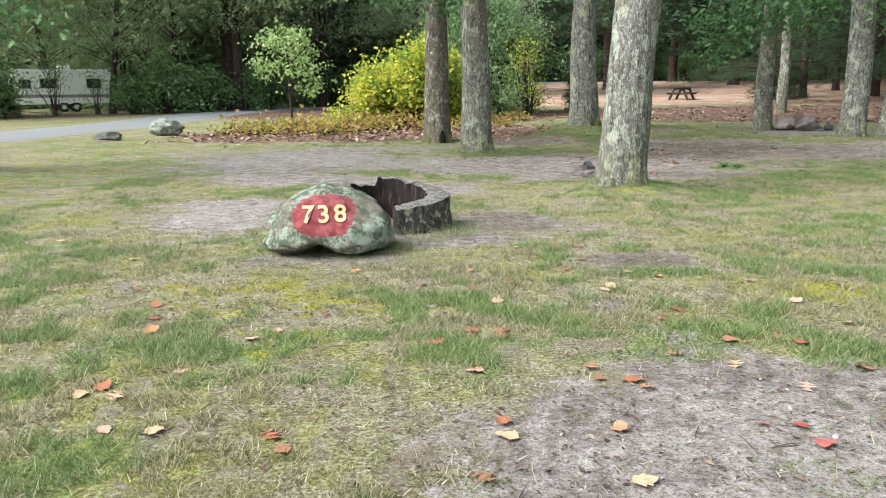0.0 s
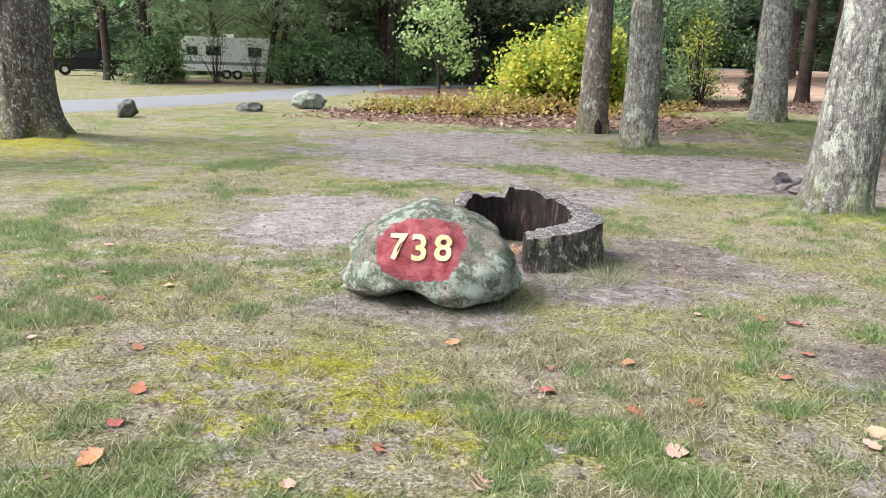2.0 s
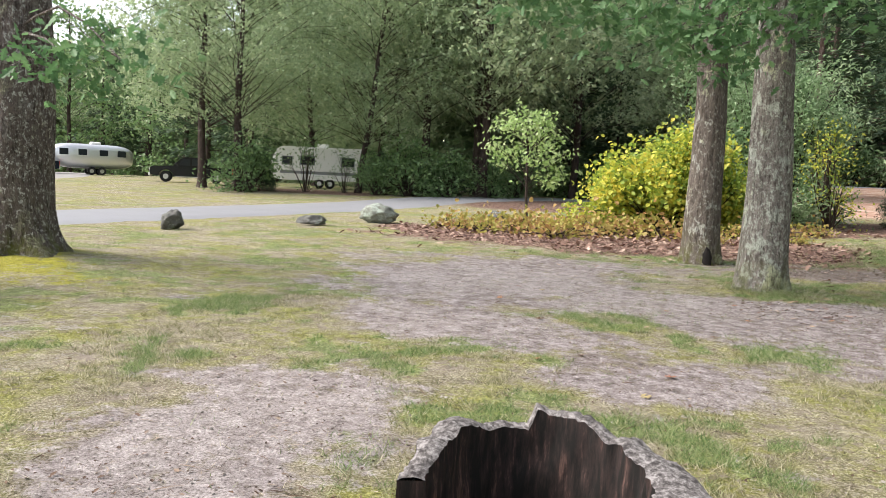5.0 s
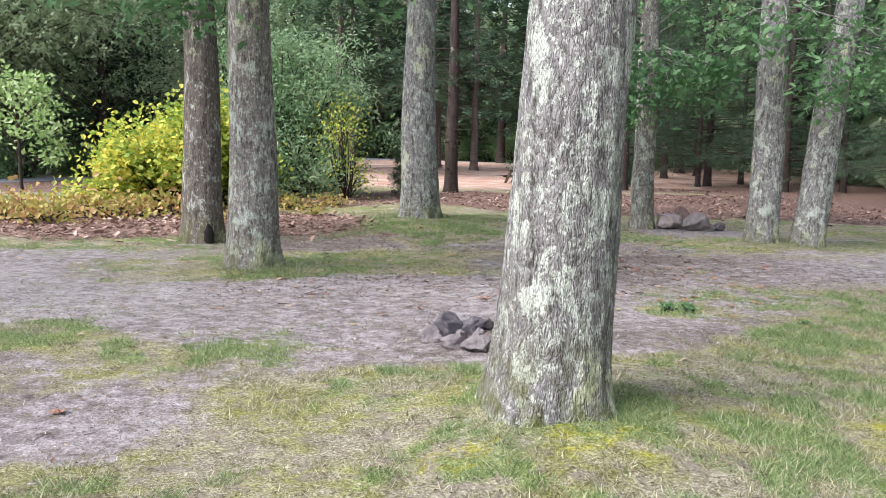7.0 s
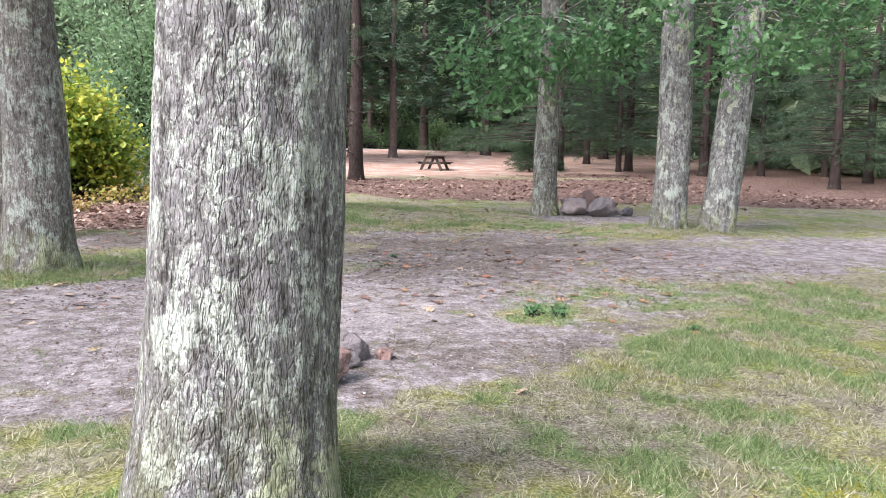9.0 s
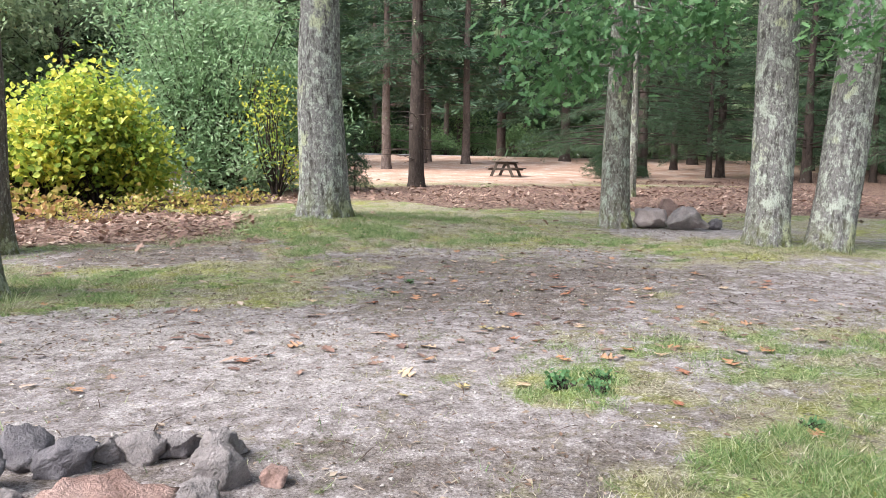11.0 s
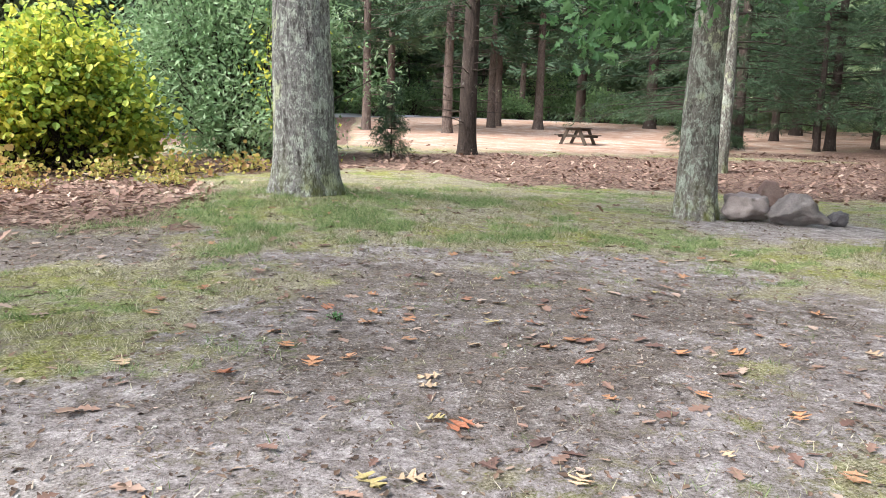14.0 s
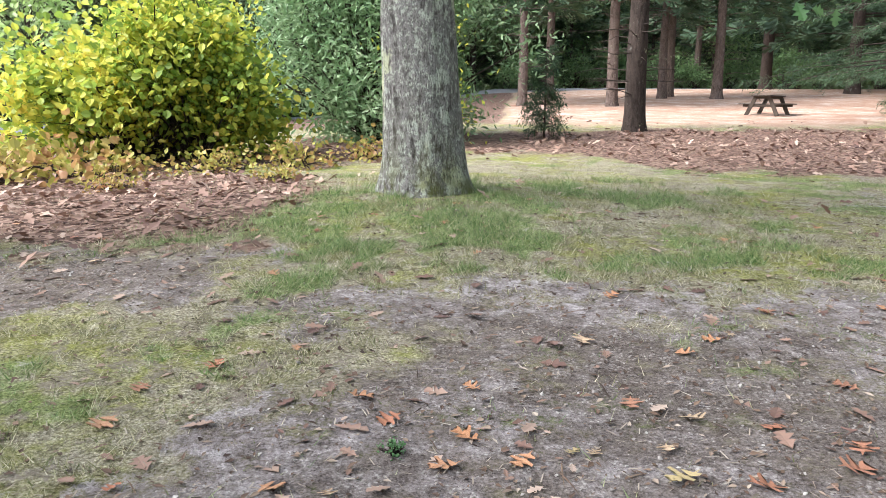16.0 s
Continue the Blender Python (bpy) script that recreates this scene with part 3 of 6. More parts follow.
strip("road", [(-26, -40), (-21.5, 0), (-20, 14), (-18.2, 22), (-16.4, 35), (-15.2, 48), (-12.5, 57), (-6, 65), (4, 72), (16, 80), (34, 92)], 5.0,
      asphalt("asphalt", (0.22, 0.225, 0.24)), "narrow grey asphalt campground road with leaf-strewn edges")
strip("road_gravel", [(-26.5, 14), (-33, 23), (-41, 36), (-49, 52), (-60, 64), (-75, 72)], 4.2, asphalt("gravel", (0.27, 0.26, 0.25)), "pale gravel branch road across the grass")

# ---- trees ----


def trunk_mesh(height, r_base, r_top, flare, lean, bend, seed, sides=40, rings=60, ridges=0.05, buttress=5):
    """An upright trunk with root flare, furrows and slight bends, standing at the origin."""
    rs = np.random.RandomState(seed)
    z = height * np.linspace(0, 1, rings) ** 1.6 - 0.12
    u = np.clip(z / height, 0, 1)
    cx = lean[0] * np.clip(z, 0, 9) + bend * np.sin(z * 0.9 + seed) * 0.022 * np.clip(z, 0, 2)
    cy = lean[1] * np.clip(z, 0, 9) + bend * np.cos(z * 0.7 + seed) * 0.022 * np.clip(z, 0, 2)
    ang = np.linspace(0, 2 * np.pi, sides, endpoint=False)
    r = r_base + (r_top - r_base) * u
    fl = flare * np.exp(-np.clip(z, -0.2, 9) / 0.28)
    ph = rs.rand() * 6
    lob = 0.65 + 0.35 * np.cos(buttress * ang + ph) + 0.15 * np.cos((buttress - 2) * ang)
    ridge = fractal(ang[None] * 6 / 1.0, z[:, None] * 1.1 + seed, seed) - 0.5
    ridge[:, :] = 0.5 * (ridge + np.roll(ridge, 1, axis=1))
    wob = 0.05 * np.cos(2 * ang[None] + 0.5 * z[:, None] + ph)
    furrow = np.abs(fractal(ang[None] * 9 + 0.5 * np.sin(z[:, None] * 2), z[:, None] * 1.6 + 3 * seed, seed + 2) - 0.5) * (sides > 50)
    R = r[:, None] * (1 + wob + ridges * 2 * ridge - 0.10 * np.clip(0.16 - furrow, 0, 1) * (sides > 50)) + fl[:, None] * lob[None]
    v = np.stack([cx[:, None] + R * np.cos(ang), cy[:, None] + R * np.sin(ang), np.repeat(z[:, None], sides, 1)], -1)
    i, j = np.meshgrid(np.arange(rings - 1), np.arange(sides), indexing="ij")
    k = (j + 1) % sides
    f = np.stack([i * sides + j, i * sides + k, (i + 1) * sides + k, (i + 1) * sides + j], -1).reshape(-1, 4)
    me = build("trunk", v.reshape(-1, 3), f)
    add_attr(me, "mossy", np.repeat(np.exp(-np.clip(z, 0, 9) / 0.35)[:, None], sides, 1).ravel())
    return me


def limb_path(a, b, rs, sag=0.15, n=7):
    """A bent way from a to b."""
    a, b = np.asarray(a, float), np.asarray(b, float)
    s = np.linspace(0, 1, n)[:, None]
    mid = (rs.rand(3) - 0.5) * np.linalg.norm(b - a) * 0.25 + np.array([0, 0, sag * np.linalg.norm(b - a)])
    return a * (1 - s) + b * s + mid * (4 * s * (1 - s)) * 0.5 + (rs.rand(n, 3) - 0.5) * 0.05 * np.linalg.norm(b - a) * np.minimum(s, 1 - s) * 2


def crown_parts(rs, centres, starts, radius, per, shape, size, limb_r=0.06, flat=0.6, twigs=1):
    """Limbs from the starts to the clump centres, and clumps of leaves round them."""
    limbs, lv, lf, o = [], [], [], 0
    for c, a in zip(centres, starts):
        path = limb_path(a, c, rs, n=5)
        limbs.append(tube(path, np.linspace(limb_r, 0.012, len(path)), 4))
        k = int(per * (0.6 + 0.8 * rs.rand()))
        d = rs.normal(size=(k, 3)) * radius * (0.7 + 0.6 * rs.rand()) * np.array([1, 1, flat])
        pts = np.asarray(c) + d
        w = rs.rand(max(2, k // 6))
        tw = path[-3] + (path[-1] - path[-3]) * rs.rand(len(w), 1)
        near = pts[: len(w)]
        for p, q in zip(tw[:twigs], near[:twigs]):
            limbs.append(tube(limb_path(p, q, rs, 0.05, 4), np.linspace(0.014, 0.004, 4), 3))
        v, f = strew(shape, turns(rs, k, 75), pts, size * (0.65 + 0.7 * rs.rand(k)))
        lv.append(v)
        lf.append(f + o)
        o += len(v)
    return joined(limbs), (np.concatenate(lv), np.concatenate(lf))


def broadleaf(name, seed, height, r, crown, mat, bark_mat, label, leaves=60, clumps=60, size=0.2, shape=OVAL, lean=(0, 0), low=0.25, radius=0.75, where=(0, 0, 0)):
    """A whole broad-leaved tree: trunk, limbs and a ragged crown between low and 1 of its height."""
    rs = np.random.RandomState(seed)
    t = thing(name, where, label, "tree")
    part("trunk", trunk_mesh(height * 0.92, r, 0.05, r * 0.45, lean, 1.0, seed, 14, 26, 0.05), bark_mat, t)
    cs, st = [], []
    for _ in range(clumps):
        u = rs.rand()
        z = height * (low + (1 - low) * u)
        prof = crown * (0.35 + 0.65 * math.sin(math.pi * min(1, 0.22 + 0.78 * u)))
        a, d = rs.rand() * 6.283, prof * (0.35 + 0.65 * math.sqrt(rs.rand()))
        cs.append((d * math.cos(a) + lean[0] * z, d * math.sin(a) + lean[1] * z, z))
        zs = max(height * low * 0.8, z - 0.5 * d - 0.5)
        st.append((lean[0] * min(zs, 9), lean[1] * min(zs, 9), min(zs, height * 0.9)))
    (bv, bf), (v, f) = crown_parts(rs, cs, st, radius, leaves, shape, size, 0.006 + r * 0.055)
    tagged(part("branching", build("branching", bv, bf), bark_mat, t), kind="stuff")
    tagged(part("crown", build("crown", v, f, smooth_shade=False), mat, t), kind="stuff")
    return t


def pine(name, seed, height, r, reach, bark_mat, label, low=0.12, whorls=26, where=(0, 0, 0), tufts=18, dead=0, spray=SPRAY):
    """A pine: straight trunk, whorls of drooping boughs set with needle sprays; dead bare twigs below."""
    rs = np.random.RandomState(seed)
    t = thing(name, where, label, "tree")
    part("trunk", trunk_mesh(height, r, 0.03, r * 0.4, (0, 0), 0.4, seed, 14, 28, 0.04), bark_mat, t)
    wood, pts, rots, sizes = [], [], [], []
    for w in range(whorls):
        z = height * (low + (0.97 - low) * w / whorls)
        u = (z / height - low) / (1 - low)
        ln = reach * (1 - 0.85 * u) * (0.75 + 0.4 * rs.rand())
        for b in range(5):
            a = rs.rand() * 6.283
            l = ln * (0.6 + 0.5 * rs.rand())
            s = np.linspace(0, 1, 4)
            path = np.stack([l * s * math.cos(a), l * s * math.sin(a), z + rs.rand() * 0.4 + l * (0.12 * s - 0.22 * s * s)], -1)
            wood.append(tube(path, np.linspace(0.02 + 0.004 * l, 0.006, 4), 3))
            k = int(tufts * (0.5 + l / reach))
            q = 0.3 + 0.72 * rs.rand(k)
            side = (rs.rand(k) - 0.5) * l * 0.5 * (1.15 - q)
            p = np.stack([np.interp(q, s, path[:, i]) for i in range(3)], -1)
            p += np.stack([-math.sin(a) * side, math.cos(a) * side, (rs.rand(k) - 0.6) * 0.18], -1)
            pts.append(p)
            z2 = a - 1.5708 + (rs.rand(k) - 0.5) * 2.0
            roll, dip = (rs.rand(k) - 0.5) * 2.4, (rs.rand(k) - 0.65) * 0.9
            rz, ry, rx = np.zeros((k, 3, 3)), np.zeros((k, 3, 3)), np.zeros((k, 3, 3))
            rz[:, 0, 0], rz[:, 0, 1], rz[:, 1, 0], rz[:, 1, 1], rz[:, 2, 2] = np.cos(z2), -np.sin(z2), np.sin(z2), np.cos(z2), 1
            ry[:, 0, 0], ry[:, 0, 2], ry[:, 2, 0], ry[:, 2, 2], ry[:, 1, 1] = np.cos(roll), np.sin(roll), -np.sin(roll), np.cos(roll), 1
            rx[:, 1, 1], rx[:, 1, 2], rx[:, 2, 1], rx[:, 2, 2], rx[:, 0, 0] = np.cos(dip), -np.sin(dip), np.sin(dip), np.cos(dip), 1
            rots.append(rz @ rx @ ry)
            sizes.append(0.38 + 0.32 * rs.rand(k))
    for _ in range(dead):
        a, z, l = rs.rand() * 6.283, 0.8 + rs.rand() * height * low, 0.5 + 1.6 * rs.rand()
        wood.append(tube(limb_path((0, 0, z), (l * math.cos(a), l * math.sin(a), z + 0.3 * (rs.rand() - 0.4)), rs, 0.1), np.linspace(0.02, 0.004, 7), 4))
    tagged(part("branching", build("branching", *joined(wood)), bark_mat, t), kind="stuff")
    v, f = strew(spray, np.concatenate(rots), np.concatenate(pts), np.concatenate(sizes))
    tagged(part("crown", build("crown", v, f, smooth_shade=False), NEEDLE, t), kind="stuff")
    return t


def shrub(name, seed, where, spread, height, mat, label, leaves, size, shape=OVAL, clumps=40, radius=0.3, low=0.05, category="bush", bark_mat=None, lobes=8):
    """Many stems from the ground, each carrying clumps of leaves."""
    rs = np.random.RandomState(seed)
    t = thing(name, where, label, category)
    cs, st = [], []
    heads = []
    for n in range(lobes):
        a, u = 6.283 * (n + 0.7 * rs.rand()) / lobes, low + (0.86 - low) * rs.rand() ** 0.8
        d = (0.35 + 0.5 * rs.rand()) * math.sqrt(max(0.08, 1 - 0.85 * u * u))
        heads.append((spread[0] * d * math.cos(a), spread[1] * d * math.sin(a), height * u, 0.7 + 0.6 * rs.rand()))
    heads.append((0, 0, height * 0.62, 1.0))
    for n in range(clumps):
        hx, hy, hz, hr = heads[n % len(heads)]
        q = rs.normal(size=3) * hr
        c = (hx + 0.24 * spread[0] * q[0], hy + 0.24 * spread[1] * q[1], max(height * low * 0.6 + 0.04, hz + 0.15 * height * q[2]))
        cs.append(c)
        st.append((hx * 0.15 + spread[0] * 0.12 * (rs.rand() - 0.5), hy * 0.15 + spread[1] * 0.12 * (rs.rand() - 0.5), -0.05))
    (bv, bf), (v, f) = crown_parts(rs, cs, st, radius, leaves, shape, size, 0.025, 0.85)
    tagged(part("branching", build("branching", bv, bf), bark_mat or BARK_PINE, t), kind="stuff")
    tagged(part("foliage", build("foliage", v, f, smooth_shade=False), mat, t), kind="stuff")
    return t


def near_tree(x, y, r, flare, height, lean, bark_mat, seed, label, limbs=9, crown=3.6, extra=(), mat=None, low=0.42):
    """One of the tall oaks that the path passes, with its crown overhead and any low leafy branches."""
    rs = np.random.RandomState(seed)
    t = thing("oak_tree", (x, y, gz(x, y)), label, "tree", "tall oaks of the campsite")
    part("trunk", trunk_mesh(height, r, 0.08, flare, lean, 1.0, seed, 108, 130, 0.05, 4 + seed % 3), bark_mat, t)
    cs, st = [], []
    for _ in range(limbs * 6):
        u = rs.rand()
        z = height * (low + (1 - low) * u)
        a, d = rs.rand() * 6.283, crown * (0.3 + 0.7 * rs.rand()) * math.sin(math.pi * (0.2 + 0.75 * u))
        cs.append((d * math.cos(a) + lean[0] * 9, d * math.sin(a) + lean[1] * 9, z))
        zs = max(height * low * 0.85, z - 0.6 * d)
        st.append((lean[0] * min(zs, 9), lean[1] * min(zs, 9), zs))
    (bv, bf), (v, f) = crown_parts(rs, cs, st, 0.55, 80, OVAL, 0.22, 0.06, 0.55)
    tagged(part("branching", build("branching", bv, bf), bark_mat, t), kind="stuff")
    tagged(part("crown", build("crown", v, f, smooth_shade=False), mat or LEAF_OAK, t), kind="stuff")
    if extra:
        low_c = [(ex - x, ey - y, ez) for ex, ey, ez in extra]
        low_s = [(lean[0] * (ez + 0.7), lean[1] * (ez + 0.7), ez + 0.7) for ex, ey, ez in extra]
        (bv, bf), (v, f) = crown_parts(rs, low_c, low_s, 0.36, 110, OAK_SIMPLE, 0.19, 0.03, 0.7, 2)
        tagged(part("low_branching", build("low_branching", bv, bf), bark_mat, t), kind="stuff")
        tagged(part("hanging_foliage", build("hanging_foliage", v, f, smooth_shade=False), mat or LEAF_OAK, t, "fresh green lobed oak leaves"), kind="stuff")
    return t


near_tree(2.9, 12.15, 0.405, 0.10, 17, (0.078, 0.0), BARK_LICHEN, 3, "tall oak with grey furrowed bark and pale lichen crusts")
near_tree(-0.12, 23.2, 0.41, 0.08, 17, (-0.02, 0.0), BARK_BROWN, 5, "dark-barked oak with a hollow at its mossy foot", extra=[(-0.9, 22.2, 4.9), (0.6, 22.0, 5.1), (-1.7, 22.6, 5.2)])
near_tree(0.88, 19.6, 0.39, 0.13, 16, (-0.005, 0.01), BARK_GREY, 7, "grey oak trunk with knots and mossy foot",
          extra=[(-2.0, 17.8, 4.5), (-1.5, 18.0, 4.1), (-1.0, 18.0, 4.4), (-0.5, 18.1, 4.0), (-0.1, 18.2, 3.7), (0.0, 18.0, 4.4), (0.5, 18.1, 4.1), (0.6, 17.9, 4.6), (1.1, 17.9, 4.5),
                 (1.7, 17.8, 4.6), (2.3, 17.8, 4.4), (2.8, 17.7, 4.2), (3.3, 17.5, 4.4), (-3.2, 17.5, 4.7), (-2.7, 17.7, 4.6)])
near_tree(4.95, 26.3, 0.47, 0.12, 18, (-0.02, 0.0), BARK_LICHEN, 9, "stout lichen-flecked oak on a low grassy mound")
near_tree(10.95, 25.8, 0.29, 0.09, 16, (-0.005, 0.0), BARK_GREY, 11, "grey oak with low leafy branches beside a ring of boulders",
          extra=[(8.5, 24.8, 3.5), (8.8, 24.6, 3.9), (9.3, 24.6, 3.1), (9.0, 24.7, 2.6), (9.6, 24.3, 3.6), (9.6, 24.5, 2.75), (10.1, 24.2, 3.2), (10.5, 24.0, 3.6), (10.6, 23.8, 4.0),
                 (11.1, 23.8, 3.8), (11.5, 23.6, 3.9), (11.8, 23.9, 4.0), (9.9, 24.6, 4.2), (11.4, 24.4, 3.4), (12.2, 24.8, 3.7)])
near_tree(15.75, 35.2, 0.235, 0.04, 17, (0.0, 0.0), BARK_GREY, 19, "slender grey oak trunk among fallen leaves")
near_tree(12.35, 22.7, 0.38, 0.08, 17, (0.0, 0.0), BARK_LICHEN, 13, "lichen-covered oak trunk, one of a forked pair", extra=[(10.6, 22.0, 4.7), (11.2, 21.8, 4.3), (11.8, 21.6, 4.7), (12.5, 21.5, 4.9), (13.3, 21.2, 4.6), (14.1, 21.0, 4.3), (14.7, 20.8, 4.8), (15.4, 20.8, 4.4), (13.8, 20.6, 5.0), (15.8, 21.6, 3.9)])
near_tree(13.25, 22.3, 0.38, 0.10, 17, (0.13, 0.0), BARK_LICHEN, 15, "leaning lichen-covered oak trunk, one of a forked pair", extra=[(12.6, 21.2, 3.3), (12.9, 21.0, 3.7), (12.4, 21.3, 4.0), (14.0, 21.5, 3.6), (14.6, 21.8, 4.0), (15.2, 21.4, 3.8)])
near_tree(-10.95, 15.2, 0.62, 0.30, 18, (-0.02, 0.0), BARK_OLD, 17, "massive old oak with flared mossy roots beside the road", crown=5.0,
          extra=[(-11.3, 10.1, 2.1), (-11.0, 10.4, 2.25), (-10.8, 10.8, 2.25), (-10.5, 11.2, 2.1), (-10.4, 11.3, 2.35), (-10.2, 11.6, 2.4), (-9.9, 11.9, 2.5), (-11.0, 10.6, 2.9), (-8.3, 13.5, 2.85), (-7.7, 14.0, 2.9), (-11.8, 10.4, 2.8)], mat=LEAF_OAK)

# Near-black flattened ball on the bark: the hollow's inner shade put into colour.
HOLLOW_SHADE = plain("painted_hollow_shade", (0.012, 0.010, 0.009), 0.95)


def hollow(tree, at, size):
    b = bmesh.new()
    bmesh.ops.create_icosphere(b, subdivisions=3, radius=1.0)
    for v in b.verts:
        k = 1 + 0.3 * noise.noise(v.co * 2.3)
        v.co = Vector((at[0] + v.co.x * size[0] * k, at[1] + v.co.y * size[1], at[2] + v.co.z * size[2] * k))
    part("hollow", b, HOLLOW_SHADE, tree, "near-black lump standing in for the shade inside a hollow")


oaks = [o for o in scene.objects if o.name.startswith("oak_tree")]
hollow(oaks[1], (0.13, -0.44, 0.1), (0.10, 0.05, 0.26))

# ---- the woods ----
rw = np.random.RandomState(42)


def grown(kinds, spots, scale=(0.85, 1.2)):
    """Copies of the tree kinds at the spots, each turned and sized its own way."""
    first = {}
    for n, (x, y) in enumerate(spots):
        k = kinds[n % len(kinds)]
        s = scale[0] + (scale[1] - scale[0]) * rw.rand()
        m = Matrix.LocRotScale((x, y, gz(x, y) - 0.05), Euler((0, 0, rw.rand() * 6.28)), (s, s, s))
        if k in first or k.get("placed"):
            copy_thing(k, m)
        else:
            k.matrix_basis = m
            k["placed"] = 1
            first[k] = 1


def spread_spots(x0, x1, y0, y1, n, gap):
    got = []
    tries = 0
    while len(got) < n and tries < 4000:
        tries += 1
        p = (x0 + (x1 - x0) * rw.rand(), y0 + (y1 - y0) * rw.rand())
        if all((p[0] - q[0]) ** 2 + (p[1] - q[1]) ** 2 > gap * gap for q in got):
            got.append(p)
    return got


ash_a = broadleaf("broadleaf_tree", 101, 14, 0.2, 4.6, LEAF_GREY, BARK_PINE, "grey-green broad-leaved tree at the wood's edge", 62, 84, 0.44, LEAF_SPRAY, low=0.27)
ash_b = broadleaf("broadleaf_tree", 102, 12, 0.16, 3.8, LEAF_GREY, BARK_PINE, "grey-green broad-leaved tree at the wood's edge", 58, 80, 0.42, LEAF_SPRAY, low=0.24, lean=(-0.12, 0))
ash_c = broadleaf("broadleaf_tree", 103, 15, 0.2, 4.2, LEAF_DARK, BARK_PINE, "dark green woodland tree", 58, 82, 0.36, low=0.06)
pine_a = pine("pine_tree", 201, 17, 0.24, 4.4, BARK_PINE, "dark white pine with layered drooping boughs", 0.13, 24)
pine_b = pine("pine_tree", 202, 14, 0.20, 4.0, BARK_PINE, "dark white pine with layered drooping boughs", 0.10, 22)
pine_c = pine("pine_tree", 203, 19, 0.27, 3.6, BARK_RED, "tall pine with reddish trunk and high boughs", 0.24, 20, dead=26)
under = shrub("undergrowth_shrub", 301, (0, 0, 0), (1.8, 1.6), 2.6, LEAF_DARK, "dark green undergrowth shrub at the wood's edge", 50, 0.21, clumps=44, radius=0.42)

grown([ash_a, ash_b], [(-27.8, 45.6), (-22.2, 51.2), (-16, 58), (-31.5, 47.0), (-20.0, 58), (-32, 63), (-14.5, 54.5), (-24, 63), (-38, 62), (-10, 64), (-18, 64), (-28, 67)], (1.15, 1.5))
grown([ash_c, pine_b, ash_a, pine_a], spread_spots(-14, 6, 72, 90, 11, 4.2))
grown([pine_a, pine_c, ash_c, pine_b], spread_spots(7, 52, 84, 100, 18, 4.2))
pine_d = pine("pine_tree", 204, 16, 0.24, 5.6, BARK_PINE, "dark white pine with low sweeping boughs", 0.09, 24, tufts=22, spray=FINE_SPRAY, dead=12)
pine_e = pine("pine_tree", 205, 14, 0.20, 5.0, BARK_PINE, "dark white pine with low sweeping boughs", 0.10, 22, tufts=22, spray=FINE_SPRAY, dead=10)
young = pine("young_pine", 206, 3.4, 0.06, 2.1, BARK_PINE, "dense dark young pine at the wood's edge", 0.04, 16, tufts=16, spray=FINE_SPRAY)
grown([pine_d, pine_e], [(23.9, 50.4), (27.4, 49.4), (28.6, 50.2), (33, 53), (31, 46), (36, 47), (38, 41), (34.5, 40), (40, 36), (35, 33), (30.5, 36), (42, 30), (36, 26), (31, 24), (29, 19), (35, 18), (30, 58), (35, 62), (26.5, 56), (41, 47), (19.7, 44.2)])
grown([pine_a, pine_b], [(26, 68), (31, 72), (36, 66), (40, 54), (42, 60), (38, 76), (23, 76)], (1.3, 1.6))
grown([young], [(-28.0, 47.4), (-27.0, 46.8), (-23.0, 56.2), (-21.6, 55.0), (-19.8, 56.4), (-17.6, 57.6), (22.0, 49.4), (20.6, 47.6)], (0.8, 1.1))
grown([ash_c, pine_a, ash_a], spread_spots(-150, -62, 78, 110, 14, 6), (1.0, 1.5))
grown([pine_a, ash_c], spread_spots(-150, -105, 20, 80, 7, 9), (1.0, 1.5))
grown([pine_a, ash_c, pine_b], spread_spots(-60, -34, 68, 110, 12, 6), (1.0, 1.3))
# Unseen trees, added behind the camera only to close off the open side.
grown([ash_c, ash_a], spread_spots(-60, 45, -60, -28, 8, 8), (1.0, 1.3))
grown([ash_c, pine_a], spread_spots(48, 70, -20, 90, 6, 8), (1.0, 1.3))
grown([under], [(-26.8, 45.2), (-20.2, 49.9), (-18.4, 50.6), (-16.2, 51.6), (-13, 57.5), (-14, 55)] + spread_spots(-14, 8, 69, 74, 9, 2) + spread_spots(8, 50, 81, 87, 16, 2.2), (0.7, 1.2))


def far_woods(name, way, n, tall, seed, leaf=1.0):
    """A deep belt of foliage along a line, for the woods past the ones that can be told apart."""
    rs = np.random.RandomState(seed)
    p = np.asarray(way, float)
    s = np.concatenate([[0], np.cumsum(np.linalg.norm(np.diff(p, axis=0), axis=1))])
    q = rs.rand(n) * s[-1]
    x, y = np.interp(q, s, p[:, 0]) + rs.normal(size=n) * 2.5, np.interp(q, s, p[:, 1]) + rs.normal(size=n) * 2.5
    top = tall * (0.6 + 0.6 * fractal(q * 0.16, q * 0, seed))
    z = ground(x, y) + top * rs.rand(n) ** 0.9
    v, f = strew(OVAL, turns(rs, n, 80), np.stack([x, y, z], -1), leaf * (0.7 + 0.8 * rs.rand(n)))
    tagged(new(name, build(name, v, f, LEAF_GREY, False)), "dense dark green woods in the distance", "woods", kind="stuff")


far_woods("far_woods", [(-45, 82), (-28, 74), (-14, 80), (0, 92), (12, 104), (30, 112), (55, 110)], 52000, 23, 5)
far_woods("far_woods", [(-30, 98), (0, 106), (14, 114), (32, 122), (62, 120)], 26000, 26, 8, 1.9)
far_woods("far_woods", [(55, 110), (52, 70), (46, 40), (48, 10), (40, -15)], 36000, 26, 6, 1.5)
